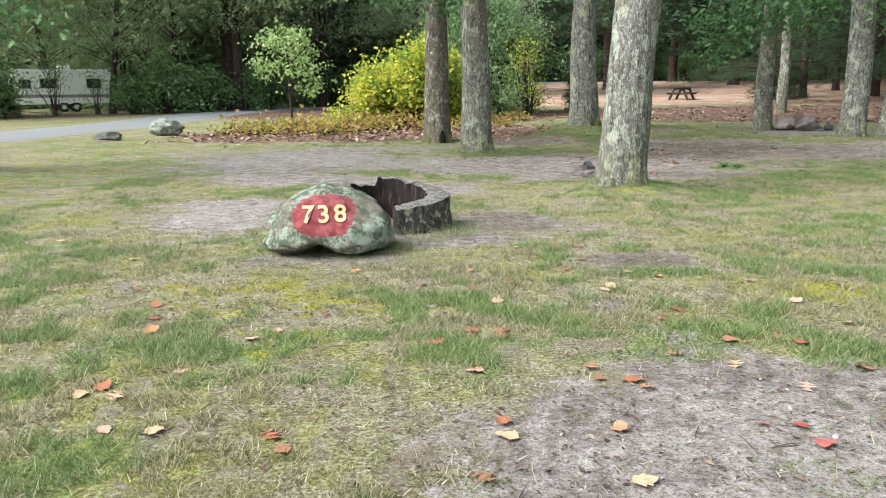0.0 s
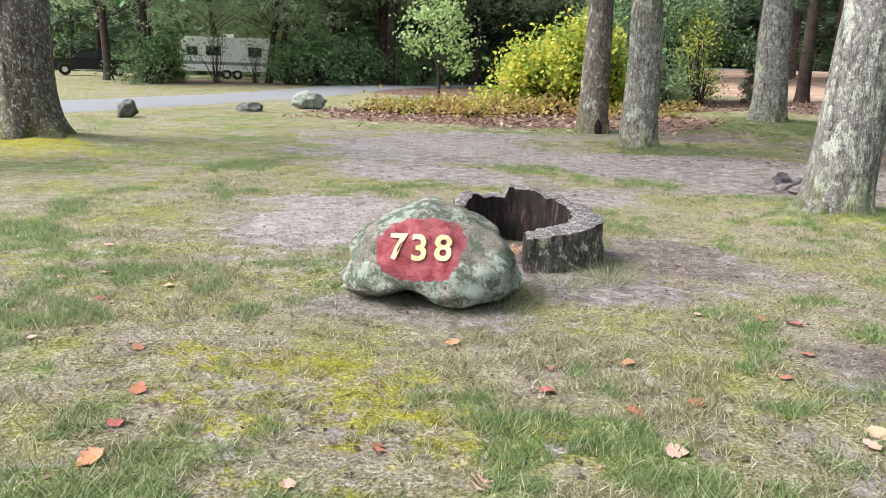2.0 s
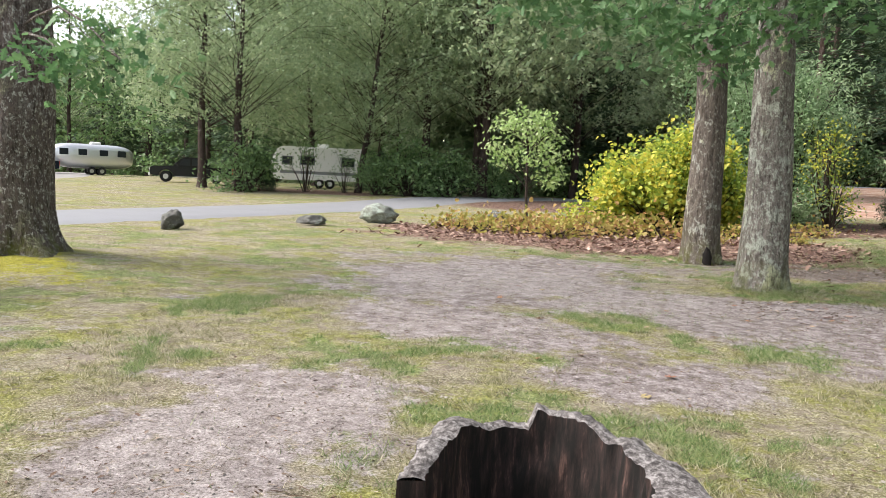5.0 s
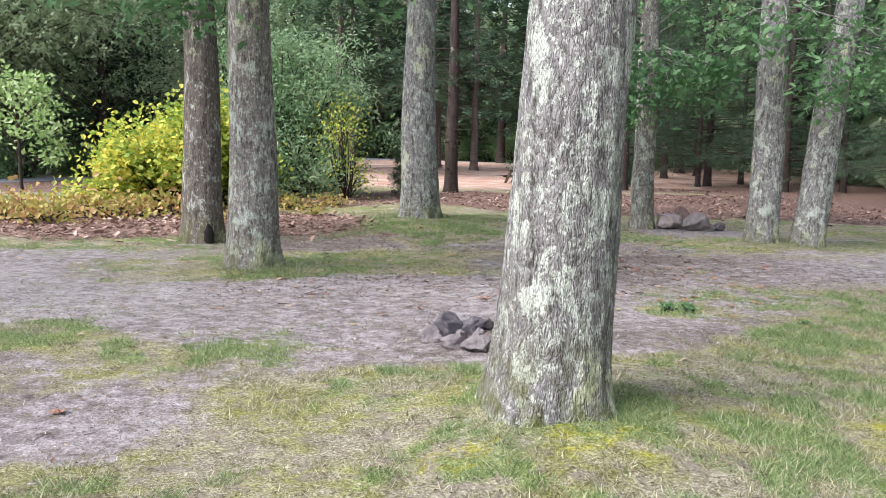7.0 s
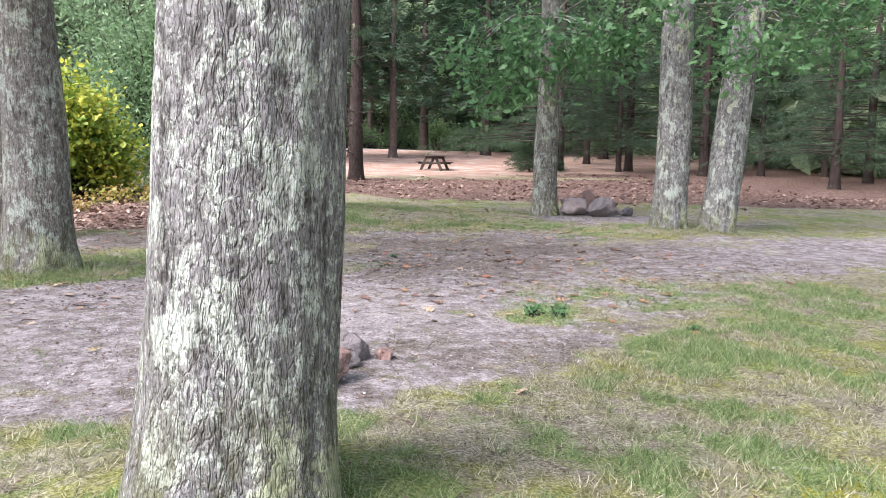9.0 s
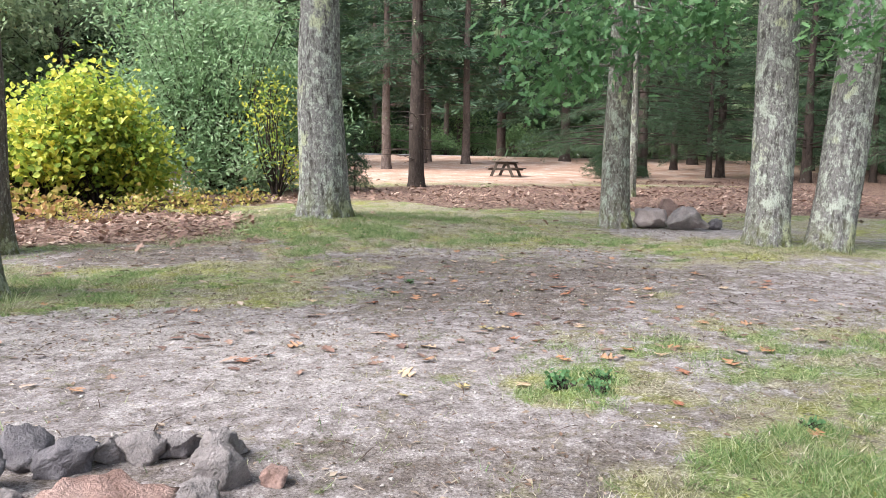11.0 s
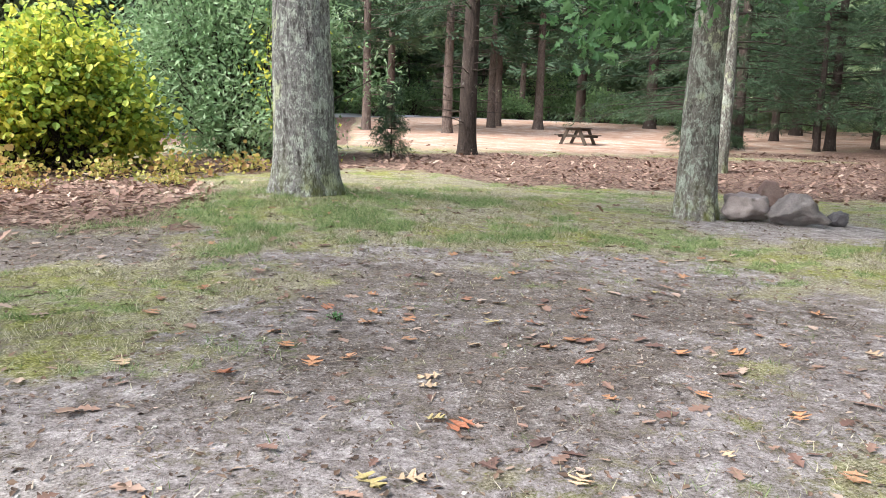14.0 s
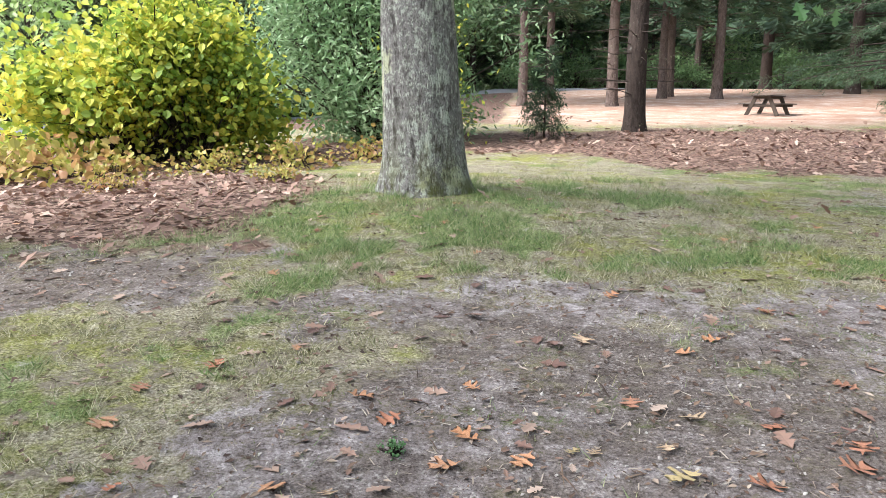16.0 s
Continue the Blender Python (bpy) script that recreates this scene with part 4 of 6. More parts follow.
far_woods("far_woods", [(-160, 10), (-150, 60), (-120, 110), (-70, 116), (-45, 82)], 46000, 22, 7, 1.6)

# ---- pines of the clearing ----
pine_dark = pine("pine_tree", 211, 18, 0.30, 3.0, BARK_PINE, "dark pine trunk with dead twigs at the edge of the clearing", 0.26, 18, dead=60, spray=FINE_SPRAY)
pine_dark.matrix_basis = pose(9.1, 39.7, gz(9.1, 39.7))
pine_dark["placed"] = 1
for x, y, s in ((9.85, 54.4, 0.9), (13.4, 62.2, 0.85), (14.2, 64.5, 0.9), (16.4, 62, 1.0), (7.0, 60, 0.9), (5.6, 55, 0.85)):
    copy_thing(pine_c, Matrix.LocRotScale((x, y, gz(x, y)), Euler((0, 0, x * 7)), (s * 0.95, s * 0.95, s)))
small = pine("pine_sapling", 221, 3.0, 0.05, 1.3, BARK_PINE, "small dark pine sapling beside a fallen-leaf bank", 0.08, 12, tufts=14, spray=FINE_SPRAY)
small.matrix_basis = Matrix.LocRotScale((6.5, 37.0, gz(6.5, 37.0)), None, (0.5, 0.5, 0.75))

# ---- shrubs beside the road ----
shrub("yellow_bush", 401, (-1.6, 31.6, gz(-1.6, 31.6)), (2.9, 1.8), 2.65, LEAF_YELLOW, "large yellow-leaved autumn bush on a bed of fallen leaves", 105, 0.15, ROUND, clumps=130, radius=0.34, lobes=13)
shrub("yellow_bush", 402, (-0.5, 31.7, gz(-0.5, 31.7)), (1.5, 1.2), 3.2, LEAF_YELLOW, "upright yellow-green autumn bush behind two oaks", 100, 0.145, ROUND, clumps=66, radius=0.32)
shrub("silver_shrub", 403, (2.1, 36.5, gz(2.1, 36.5)), (3.0, 2.0), 6.0, LEAF_SILVER, "tall silver-green willow-leaved shrub", 230, 0.19, SLIM, clumps=130, radius=0.5, lobes=22)
shrub("yellow_shrub", 405, (3.9, 34.4, gz(3.9, 34.4)), (0.9, 0.8), 4.2, LEAF_YELLOW, "slender shrub with sparse yellow-green leaves", 40, 0.12, clumps=26, radius=0.3, low=0.25)
broadleaf("pale_sapling", 407, 4.3, 0.06, 1.9, LEAF_PALE, BARK_PINE, "young tree with pale silvery-green leaves beside the road", 30, 44, 0.21, low=0.36, lean=(-0.05, 0), radius=0.34, where=(-7.2, 36.6, gz(-7.2, 36.6)))
for n, (x, y, s) in enumerate([(-8.0, 29.4, 0.9), (-6.6, 28.2, 1), (-5.2, 29.0, 1.1), (-4.2, 27.4, 1), (-5.8, 30.6, 1.1), (-2.6, 28.4, 1.1), (-1.4, 29.2, 1.2), (-3.4, 29.6, 1.2), (-0.6, 28.9, 0.7), (0.9, 29.6, 0.7), (1.9, 30.6, 0.8), (0.2, 27.4, 0.4), (2.4, 28.4, 0.4), (3.2, 31.8, 0.7), (-7.2, 30.4, 0.8), (-4.6, 31.2, 0.9)]):
    if n == 0:
        vine = shrub("low_vine", 411, (x, y, gz(x, y)), (1.05, 0.95), 0.30, LEAF_VINE, "knee-high vines with yellow and rust autumn leaves", 18, 0.13, ROUND, clumps=20, radius=0.22)
    else:
        copy_thing(vine, Matrix.LocRotScale((x, y, gz(x, y)), Euler((0, 0, n * 1.7)), (s, s, s)))
screen_sapling = shrub("roadside_sapling", 421, (-24.9, 49.0, gz(-24.9, 49.0)), (1.3, 1.2), 4.2, LEAF_DARK, "thin leafy sapling before a parked trailer", 30, 0.17, clumps=18, radius=0.36, low=0.1, category="tree")
for n, (x, y, s) in enumerate(((-22.9, 50.6, 0.7),)):
    copy_thing(screen_sapling, Matrix.LocRotScale((x, y, gz(x, y)), Euler((0, 0, n * 2.1)), (s, s, s)))
for n, (x, y, s) in enumerate(((5.98, 15.9, 1.0), (6.2, 15.75, 0.8), (6.35, 16.0, 0.7), (7.2, 14.9, 0.6), (5.7, 20.3, 0.5))):
    if n == 0:
        weed = shrub("weed_plant", 431, (x, y, gz(x, y)), (0.13, 0.11), 0.07, LEAF_OAK, "low clump of fresh green weeds on bare dirt", 9, 0.032, ROUND, clumps=14, radius=0.035, category="plant")
    else:
        copy_thing(weed, Matrix.LocRotScale((x, y, gz(x, y)), Euler((0, 0, n)), (s, s, s)))

# ---- rocks ----


def rock_mesh(name, seed, size, cuts=7, bumpy=0.12, sub=3):
    """A worn, faceted rock with its foot at z = 0."""
    rs = np.random.RandomState(seed)
    bm = bmesh.new()
    bmesh.ops.create_icosphere(bm, subdivisions=sub, radius=1.0)
    planes = [(Vector(rs.normal(size=3)).normalized(), 0.48 + 0.34 * rs.rand()) for _ in range(cuts)]
    o = Vector(rs.rand(3) * 30)
    for v in bm.verts:
        for n, d in planes:
            k = v.co.dot(n) - d
            if k > 0:
                v.co -= n * k * 0.95
        if v.co.z < 0:
            v.co.x, v.co.y = v.co.x * (1 + 0.25 * min(0.8, -v.co.z)), v.co.y * (1 + 0.25 * min(0.8, -v.co.z))
        v.co *= 1 + bumpy * noise.fractal(v.co * 2.2 + o, 0.7, 2.0, 4)
        v.co = Vector((v.co.x * size[0] / 2, v.co.y * size[1] / 2, v.co.z * size[2] / 2 + size[2] * 0.42))
        if v.co.z < -0.05:
            v.co.z = -0.05
    for f in bm.faces:
        f.smooth = True
    me = bpy.data.meshes.new(name)
    bm.to_mesh(me)
    bm.free()
    return me


STONE_GREY = stone("stone_grey", (0.17, 0.15, 0.148), (0.31, 0.27, 0.265))
STONE_DARK = stone("stone_dark", (0.10, 0.09, 0.10), (0.21, 0.19, 0.20))
STONE_RED = stone("stone_red", (0.25, 0.15, 0.125), (0.42, 0.29, 0.255))
STONE_PALE = stone("stone_pale", (0.32, 0.26, 0.25), (0.48, 0.405, 0.39))
STONE_LICHEN = stone("stone_lichened", (0.18, 0.19, 0.165), (0.30, 0.32, 0.28), (0.37, 0.43, 0.37), 0.6)
STONE_ROAD = stone("stone_mossy", (0.10, 0.10, 0.095), (0.19, 0.19, 0.175), (0.33, 0.37, 0.32), 0.35)


def rock(name, seed, x, y, size, mat, label, turn=0.0, lift=0.0, group="", cuts=7):
    ob = new(name, rock_mesh(name, seed, size, cuts, 0.2, 4))
    ob.data.materials.append(mat)
    ob.matrix_basis = pose(x, y, gz(x, y) + lift, 0, 0, turn)
    return tagged(ob, label, "rock", group)


rock("roadside_rock", 8, -10.65, 29.2, (1.2, 0.95, 0.7), STONE_LICHEN, "pale rounded boulder beside the road", 20, group="boulders along the road", cuts=1)
rock("roadside_rock", 2, -11.6, 26.3, (0.95, 0.7, 0.34), STONE_ROAD, "flat dark stone beside the road", 40, group="boulders along the road")
rock("roadside_rock", 3, -13.4, 22.0, (0.62, 0.6, 0.62), STONE_ROAD, "small pointed grey stone beside the road", 10, group="boulders along the road")
rock("roadside_rock", 4, -15.4, 17.9, (1.05, 0.75, 0.62), STONE_ROAD, "dark mossy boulder beside the road", 60, group="boulders along the road", cuts=4)
rock("roadside_rock", 6, -7.6, 33.5, (0.9, 0.8, 0.5), STONE_ROAD, "pale stone half hidden by vines", 60, group="boulders along the road")
rock("roadside_rock", 5, -16.6, 9.2, (0.8, 0.7, 0.4), STONE_ROAD, "dark stone beside the road", 60, group="boulders along the road")

# ring of boulders under the oak
rock("ring_boulder", 21, 11.68, 25.65, (0.70, 0.6, 0.54), STONE_PALE, "pale pinkish rounded boulder of a fire ring", 10, group="boulders of the far fire ring", cuts=4)
rock("ring_boulder", 22, 12.32, 26.15, (0.62, 0.56, 0.62), STONE_RED, "pinkish boulder of a fire ring", 30, group="boulders of the far fire ring", cuts=5)
rock("ring_boulder", 27, 12.24, 25.12, (0.84, 0.6, 0.52), STONE_GREY, "grey wedge-shaped boulder of a fire ring", -15, group="boulders of the far fire ring", cuts=5)
rock("ring_boulder", 24, 12.98, 25.3, (0.36, 0.32, 0.24), STONE_DARK, "low dark stone of a fire ring", 15, group="boulders of the far fire ring")

FIRE = [  # x, y, width, height, material, turn
    (3.55, 14.06, 0.60, 0.46, STONE_RED, 18), (2.81, 14.65, 0.42, 0.38, STONE_DARK, 5), (2.95, 15.02, 0.32, 0.28, STONE_DARK, -10), (3.2, 14.9, 0.32, 0.26, STONE_DARK, 12), (3.36, 15.0, 0.22, 0.2, STONE_GREY, 30),
    (3.5, 14.96, 0.24, 0.2, STONE_GREY, 0), (3.66, 15.02, 0.24, 0.19, STONE_GREY, 15), (3.86, 14.96, 0.36, 0.24, STONE_GREY, 60), (3.93, 14.64, 0.29, 0.28, STONE_GREY, 10), (3.80, 14.46, 0.22, 0.18, STONE_GREY, 20),
    (4.13, 14.64, 0.19, 0.14, STONE_RED, 25), (3.0, 14.11, 0.34, 0.24, STONE_GREY, 5), (2.8, 14.21, 0.3, 0.2, STONE_GREY, 0), (3.16, 13.97, 0.24, 0.14, STONE_GREY, 40), (3.07, 14.40, 0.2, 0.2, STONE_GREY, 0),
    (2.94, 14.5, 0.18, 0.2, STONE_GREY, 70), (2.62, 14.58, 0.3, 0.22, STONE_GREY, 0), (3.24, 14.3, 0.17, 0.12, STONE_DARK, 0)]
for n, (x, y, w, h, mt, tn) in enumerate(FIRE):
    what = {STONE_RED: "reddish", STONE_DARK: "soot-dark", STONE_GREY: "grey", STONE_PALE: "pale"}[mt]
    rock("fire_ring_stone", 40 + n, x, y, (w, w * 0.8, h), mt, what + " stone of a rough campfire ring", tn, -0.16 * h, group="stones of the near fire ring", cuts=14)

# ---- numbered boulder ----


def boulder_material():
    m = Nodes("painted_boulder")
    v = m.coords()
    n = m.noise(v, 4, 6, 0.65)
    sp = m.noise(v, 60, 4, 0.7)
    c = m.ramp(n, [(0.38, (0.115, 0.105, 0.085)), (0.62, (0.27, 0.245, 0.20))])
    c = m.mix(m.ramp(sp, [(0.38, 0.85), (0.47, 0.0)]), c, (0.04, 0.038, 0.03))
    c = m.mix(m.ramp(m.noise(v, 95, 3, 0.7), [(0.56, 0.0), (0.64, 0.8)]), c, (0.36, 0.37, 0.32))
    k = m.math("ADD", m.math("MULTIPLY", m.noise(v, 3.2, 3), 0.6), m.math("MULTIPLY", m.noise(v, 26, 4, 0.75), 0.4))
    c = m.mix(m.ramp(k, [(0.495, 0.0), (0.53, 0.85)]), c, (0.34, 0.40, 0.34))
    c = m.mix(m.ramp(m.noise(v, 9, 5, 0.7), [(0.52, 0.0), (0.57, 0.85)]), c, (0.085, 0.11, 0.075))
    sep = m.node("ShaderNodeSeparateXYZ")
    m.link(v, sep.inputs[0])
    dx = m.math("DIVIDE", m.math("ADD", sep.outputs[0], 0.01), 0.305)
    dz = m.math("DIVIDE", m.math("SUBTRACT", sep.outputs[2], 0.42), 0.185)
    r = m.math("ADD", m.math("POWER", m.math("ABSOLUTE", dx), 2.4), m.math("POWER", m.math("ABSOLUTE", dz), 2.4))
    r = m.math("ADD", r, m.math("MULTIPLY", m.math("SUBTRACT", m.noise(v, 5, 6, 0.8), 0.5), 1.9))
    paint = m.math("MULTIPLY", m.ramp(r, [(0.92, 1.0), (1.0, 0.0)]), m.math("LESS_THAN", sep.outputs[1], 0.12))
    worn = m.ramp(m.noise(v, 30, 5, 0.75), [(0.3, 0.55), (0.42, 1.0)])
    red = m.ramp(m.noise(v, 12, 4), [(0.35, (0.24, 0.035, 0.048)), (0.65, (0.40, 0.12, 0.13))])
    c = m.mix(m.math("MULTIPLY", paint, worn), c, red)
    m.bump(m.math("ADD", n, m.math("MULTIPLY", sp, 0.6)), 1.0, 0.04)
    return m.done(c, 0.85, 0, 0.25)


BX, BY = -1.15, 7.4
boulder = thing("numbered_boulder", (BX, BY, gz(BX, BY) - 0.02), "lichen-mottled boulder with campsite number on red paint", "boulder", turn=2)
bm = bmesh.new()
bmesh.ops.create_icosphere(bm, subdivisions=6, radius=1.0)
off = Vector((3.1, 7.7, 1.3))
for v in bm.verts:
    c = v.co.copy()
    top = 1.12 - 0.42 * max(0, c.x) - 0.34 * max(0, -c.x)
    x = 0.69 * c.x * (1 - 0.14 * max(0, c.z) ** 1.5) - 0.06 * max(0, c.z)
    y = 0.45 * c.y + 0.16 * max(0, c.z)
    z = 0.32 * c.z * (top if c.z > 0 else 1) * (1.14 if c.z > 0 else 1)
    if c.z < 0:
        x, y = x * (1 - 0.24 * c.z * (1 + c.z) * 1.6), y * (1 - 0.24 * c.z * (1 + c.z) * 1.6)
    if c.z < 0:
        z = -0.31 * (-c.z) ** 0.5
    p = Vector((x, y, z))
    p *= 1 + 0.15 * noise.fractal(c * 1.3 + off, 0.9, 2.0, 3) + 0.014 * noise.fractal(c * 9 + off, 0.8, 2.0, 3)
    p.z += 0.275
    if c.y < 0.2:
        p.z += 0.10 * math.exp(-((p.x + 0.1) / 0.15) ** 2) * max(0, 0.24 - p.z) / 0.24
        p.y += 0.13 * math.exp(-((p.x + 0.1) / 0.18) ** 2) * max(0, 0.22 - p.z) / 0.22
    p.x = 0.96 * p.x + 0.035
    p.z += 0.02
    v.co = p
for f in bm.faces:
    f.smooth = True
body = part("rock", bm, boulder_material(), boulder)
from mathutils.bvhtree import BVHTree

tree_b = BVHTree.FromPolygons([v.co[:] for v in body.data.vertices], [p.vertices[:] for p in body.data.polygons])
PAINT = plain("cream_paint", (0.62, 0.51, 0.28), 0.7, 0, 0.12, 25)
for ch, cxn in (("7", -0.155), ("3", -0.01), ("8", 0.145)):
    cu = bpy.data.curves.new("digit", "FONT")
    cu.body, cu.size, cu.align_x, cu.offset = ch, 0.2, "CENTER", 0.004
    cu.resolution_u = 6
    tmp = bpy.data.objects.new("digit", cu)
    scene.collection.objects.link(tmp)
    dm = bpy.data.meshes.new_from_object(tmp.evaluated_get(bpy.context.evaluated_depsgraph_get()))
    bpy.data.objects.remove(tmp)
    b2 = bmesh.new()
    b2.from_mesh(dm)
    bmesh.ops.triangulate(b2, faces=b2.faces[:])
    for _ in range(5):
        bmesh.ops.subdivide_edges(b2, edges=[e for e in b2.edges if e.calc_length() > 0.018], cuts=1)
    for v in b2.verts:
        x, z = cxn + 1.2 * v.co.x - 0.16 * (v.co.y - 0.07) + 0.01, 0.37 + v.co.y
        hit = tree_b.ray_cast(Vector((x, -2, z)), Vector((0, 1, 0)))
        v.co = (hit[0] + hit[1] * 0.012) if hit[0] else Vector((x, -0.3, z))
    bpy.data.meshes.remove(dm)
    part("digit", b2, PAINT, boulder, "cream painted digit " + ch)

# ---- hollow stump ----
STUMP_IN = Nodes("charred_wood")
sv = STUMP_IN.coords((1, 1, 0.15))
sn = STUMP_IN.noise(sv, 18, 5, 0.7)
STUMP_IN = STUMP_IN.done(STUMP_IN.ramp(sn, [(0.42, (0.008, 0.007, 0.006)), (0.56, (0.028, 0.018, 0.016)), (0.70, (0.13, 0.075, 0.06))]), 0.85)
ST = Nodes("weathered_cut")
sv = ST.coords()
sn = ST.noise(sv, 30, 5, 0.7)
STUMP_TOP = ST.done(ST.ramp(sn, [(0.38, (0.04, 0.035, 0.034)), (0.5, (0.12, 0.11, 0.107)), (0.62, (0.27, 0.255, 0.25))]), 0.9)
STUMP_BARK = bark("stump_bark", (0.03, 0.026, 0.023), (0.12, 0.105, 0.095), (0.50, 0.52, 0.46), 0.45, 0.3, 30, 0.4)
SX, SY = -0.64, 8.91
stump = thing("hollow_stump", (SX, SY, gz(SX, SY) - 0.02), "burnt-out hollow tree stump with a broken open side", "stump")
n_a, n_h = 150, 14
ang = np.radians(np.linspace(-80, 204, n_a))
deg = np.degrees(ang)
jag = fractal(deg * 0.09, deg * 0, 8) - 0.5
jag2 = fractal(deg * 0.5, deg * 0, 9) - 0.5
hgt = np.interp(deg, [-98, -60, 0, 40, 75, 100, 107, 110, 150, 185, 204], [0.30, 0.32, 0.40, 0.46, 0.51, 0.55, 0.57, 0.45, 0.50, 0.49, 0.42]) + 0.05 * jag * (deg > 50) + 0.02 * jag2
r_out = 0.67 + 0.05 * np.cos(3 * ang) + 0.05 * jag
thick = np.interp(deg, [-98, -40, 10, 60, 100, 140, 204], [0.27, 0.30, 0.26, 0.13, 0.09, 0.12, 0.13]) + 0.04 * jag
hs = np.linspace(0, 1, n_h)


def wall(radius, flare, seed):
    r = radius[:, None] + flare * np.exp(-hs[None] * 4) + 0.05 * (fractal(deg[:, None] * 0.12, hs[None] * 3, seed) - 0.5) + 0.02 * (fractal(deg[:, None] * 0.7, hs[None] * 4, seed + 1) - 0.5)
    z = hgt[:, None] * hs[None] - 0.03 * (1 - hs[None])
    return np.stack([r * np.cos(ang)[:, None], r * np.sin(ang)[:, None], z], -1)


def grid_faces(a, b):
    k = np.arange(a * b).reshape(a, b)
    return np.stack([k[:-1, :-1], k[1:, :-1], k[1:, 1:], k[:-1, 1:]], -1).reshape(-1, 4)


outer, inner = wall(r_out, 0.05, 3), wall(r_out - thick, 0.0, 7)
ome = build("bark", outer.reshape(-1, 3), grid_faces(n_a, n_h))
add_attr(ome, "mossy", np.repeat(np.exp(-hs * 5)[None], n_a, 0).ravel())
part("bark", ome, STUMP_BARK, stump)
part("charred_inside", build("charred_inside", inner.reshape(-1, 3), grid_faces(n_a, n_h)[:, ::-1]), STUMP_IN, stump, "charred black and red-brown inner wood")
s5 = np.linspace(0, 1, 6)
rim = outer[:, -1][:, None] * (1 - s5)[None, :, None] + inner[:, -1][:, None] * s5[None, :, None]
rim[..., 2] += 0.018 * np.sin(np.pi * s5)[None] + 0.02 * (fractal(deg[:, None] * 0.6, s5[None] * 5, 21) - 0.5) * np.sin(np.pi * s5)[None]
part("cut_top", build("cut_top", rim.reshape(-1, 3), grid_faces(n_a, 6)), STUMP_TOP, stump, "grey weathered saw-cut rim")
for e in (0, -1):
    end = outer[e][:, None] * (1 - s5)[None, :, None] + inner[e][:, None] * s5[None, :, None]
    part("broken_end", build("broken_end", end.reshape(-1, 3), grid_faces(n_h, 6)), STUMP_IN, stump, "broken charred end of the wall")

# ---- picnic tables ----
WOOD = plain("weathered_wood", (0.06, 0.046, 0.036), 0.8, 0, 0.35, 9)


def box(size, at, tilt=(0, 0, 0), bevel=0.006):
    b = bmesh.new()
    bmesh.ops.create_cube(b, size=1.0, matrix=pose(*at, *tilt) @ Matrix.Diagonal((*size, 1)))
    bmesh.ops.bevel(b, geom=b.edges[:], offset=bevel, segments=1, affect="EDGES")
    return b


def picnic_table(x, y, turn, label, length=1.85):
    t = thing("picnic_table", (x, y, gz(x, y)), label, "picnic table", turn=turn)
    for i in range(5):
        part("top_board", box((length, 0.14, 0.04), (0, (i - 2) * 0.15, 0.75)), WOOD, t)
    for sd in (-1, 1):
        for i in range(2):
            part("seat_board", box((length, 0.14, 0.04), (0, sd * (0.60 + 0.15 * i), 0.44)), WOOD, t)
        part("seat_beam", box((0.045, 1.5, 0.09), (sd * 0.62, 0, 0.375)), WOOD, t)
        part("top_beam", box((0.045, 0.72, 0.09), (sd * 0.62, 0, 0.685)), WOOD, t)
        for k in (-1, 1):
            part("leg", box((0.05, 0.15, 0.86), (sd * 0.66, k * 0.42, 0.36), (k * 25, 0, 0)), WOOD, t)
        part("brace", box((0.04, 0.09, 0.62), (sd * 0.36, 0, 0.53), (0, sd * -48, 0)), WOOD, t)
    return t


picnic_table(15.4, 48.8, 55, "dark weathered wooden picnic table alone in the clearing")
picnic_table(-49.3, 35.8, 147, "dark weathered wooden picnic table far across the grass")

# ---- vehicles ----
BLACK = plain("black_paint", (0.010, 0.011, 0.013), 0.25, 0, 0.1)
NAVY = plain("navy_paint", (0.015, 0.022, 0.04), 0.25, 0.2, 0.1)
TYRE = plain("tyre_rubber", (0.02, 0.02, 0.02), 0.85)
CHROME = plain("bright_metal", (0.55, 0.55, 0.56), 0.28, 0.9, 0.05)
GLASS = plain("dark_glass", (0.02, 0.025, 0.03), 0.08, 0, 0.05)
REDLAMP = plain("red_lamp", (0.45, 0.02, 0.02), 0.3)
WHITE = plain("white_panel", (0.84, 0.84, 0.83), 0.4, 0, 0.05)
SILVER = plain("brushed_aluminium", (0.62, 0.63, 0.64), 0.32, 0.75, 0.05)
GREYTRIM = plain("grey_trim", (0.25, 0.26, 0.28), 0.5)


def slab(outline, width, bevel=0.05):
    """A side outline (x, z) given a width along y, with softened edges."""
    b = bmesh.new()
    f = b.faces.new([b.verts.new((x, -width / 2, z)) for x, z in outline])
    e = bmesh.ops.extrude_face_region(b, geom=[f])
    bmesh.ops.translate(b, verts=[g for g in e["geom"] if isinstance(g, bmesh.types.BMVert)], vec=(0, width, 0))
    bmesh.ops.recalc_face_normals(b, faces=b.faces[:])
    if bevel:
        bmesh.ops.bevel(b, geom=b.edges[:], offset=bevel, segments=2, affect="EDGES", clamp_overlap=True)
    return b


def disc(r, w, at, seg=24):
    b = bmesh.new()
    bmesh.ops.create_cone(b, cap_ends=True, segments=seg, radius1=r, radius2=r, depth=w, matrix=pose(*at, 90, 0, 0))
    bmesh.ops.bevel(b, geom=[e for e in b.edges if len(e.link_faces) == 2 and e.calc_face_angle() > 1], offset=w * 0.2, segments=2, affect="EDGES")
    return b


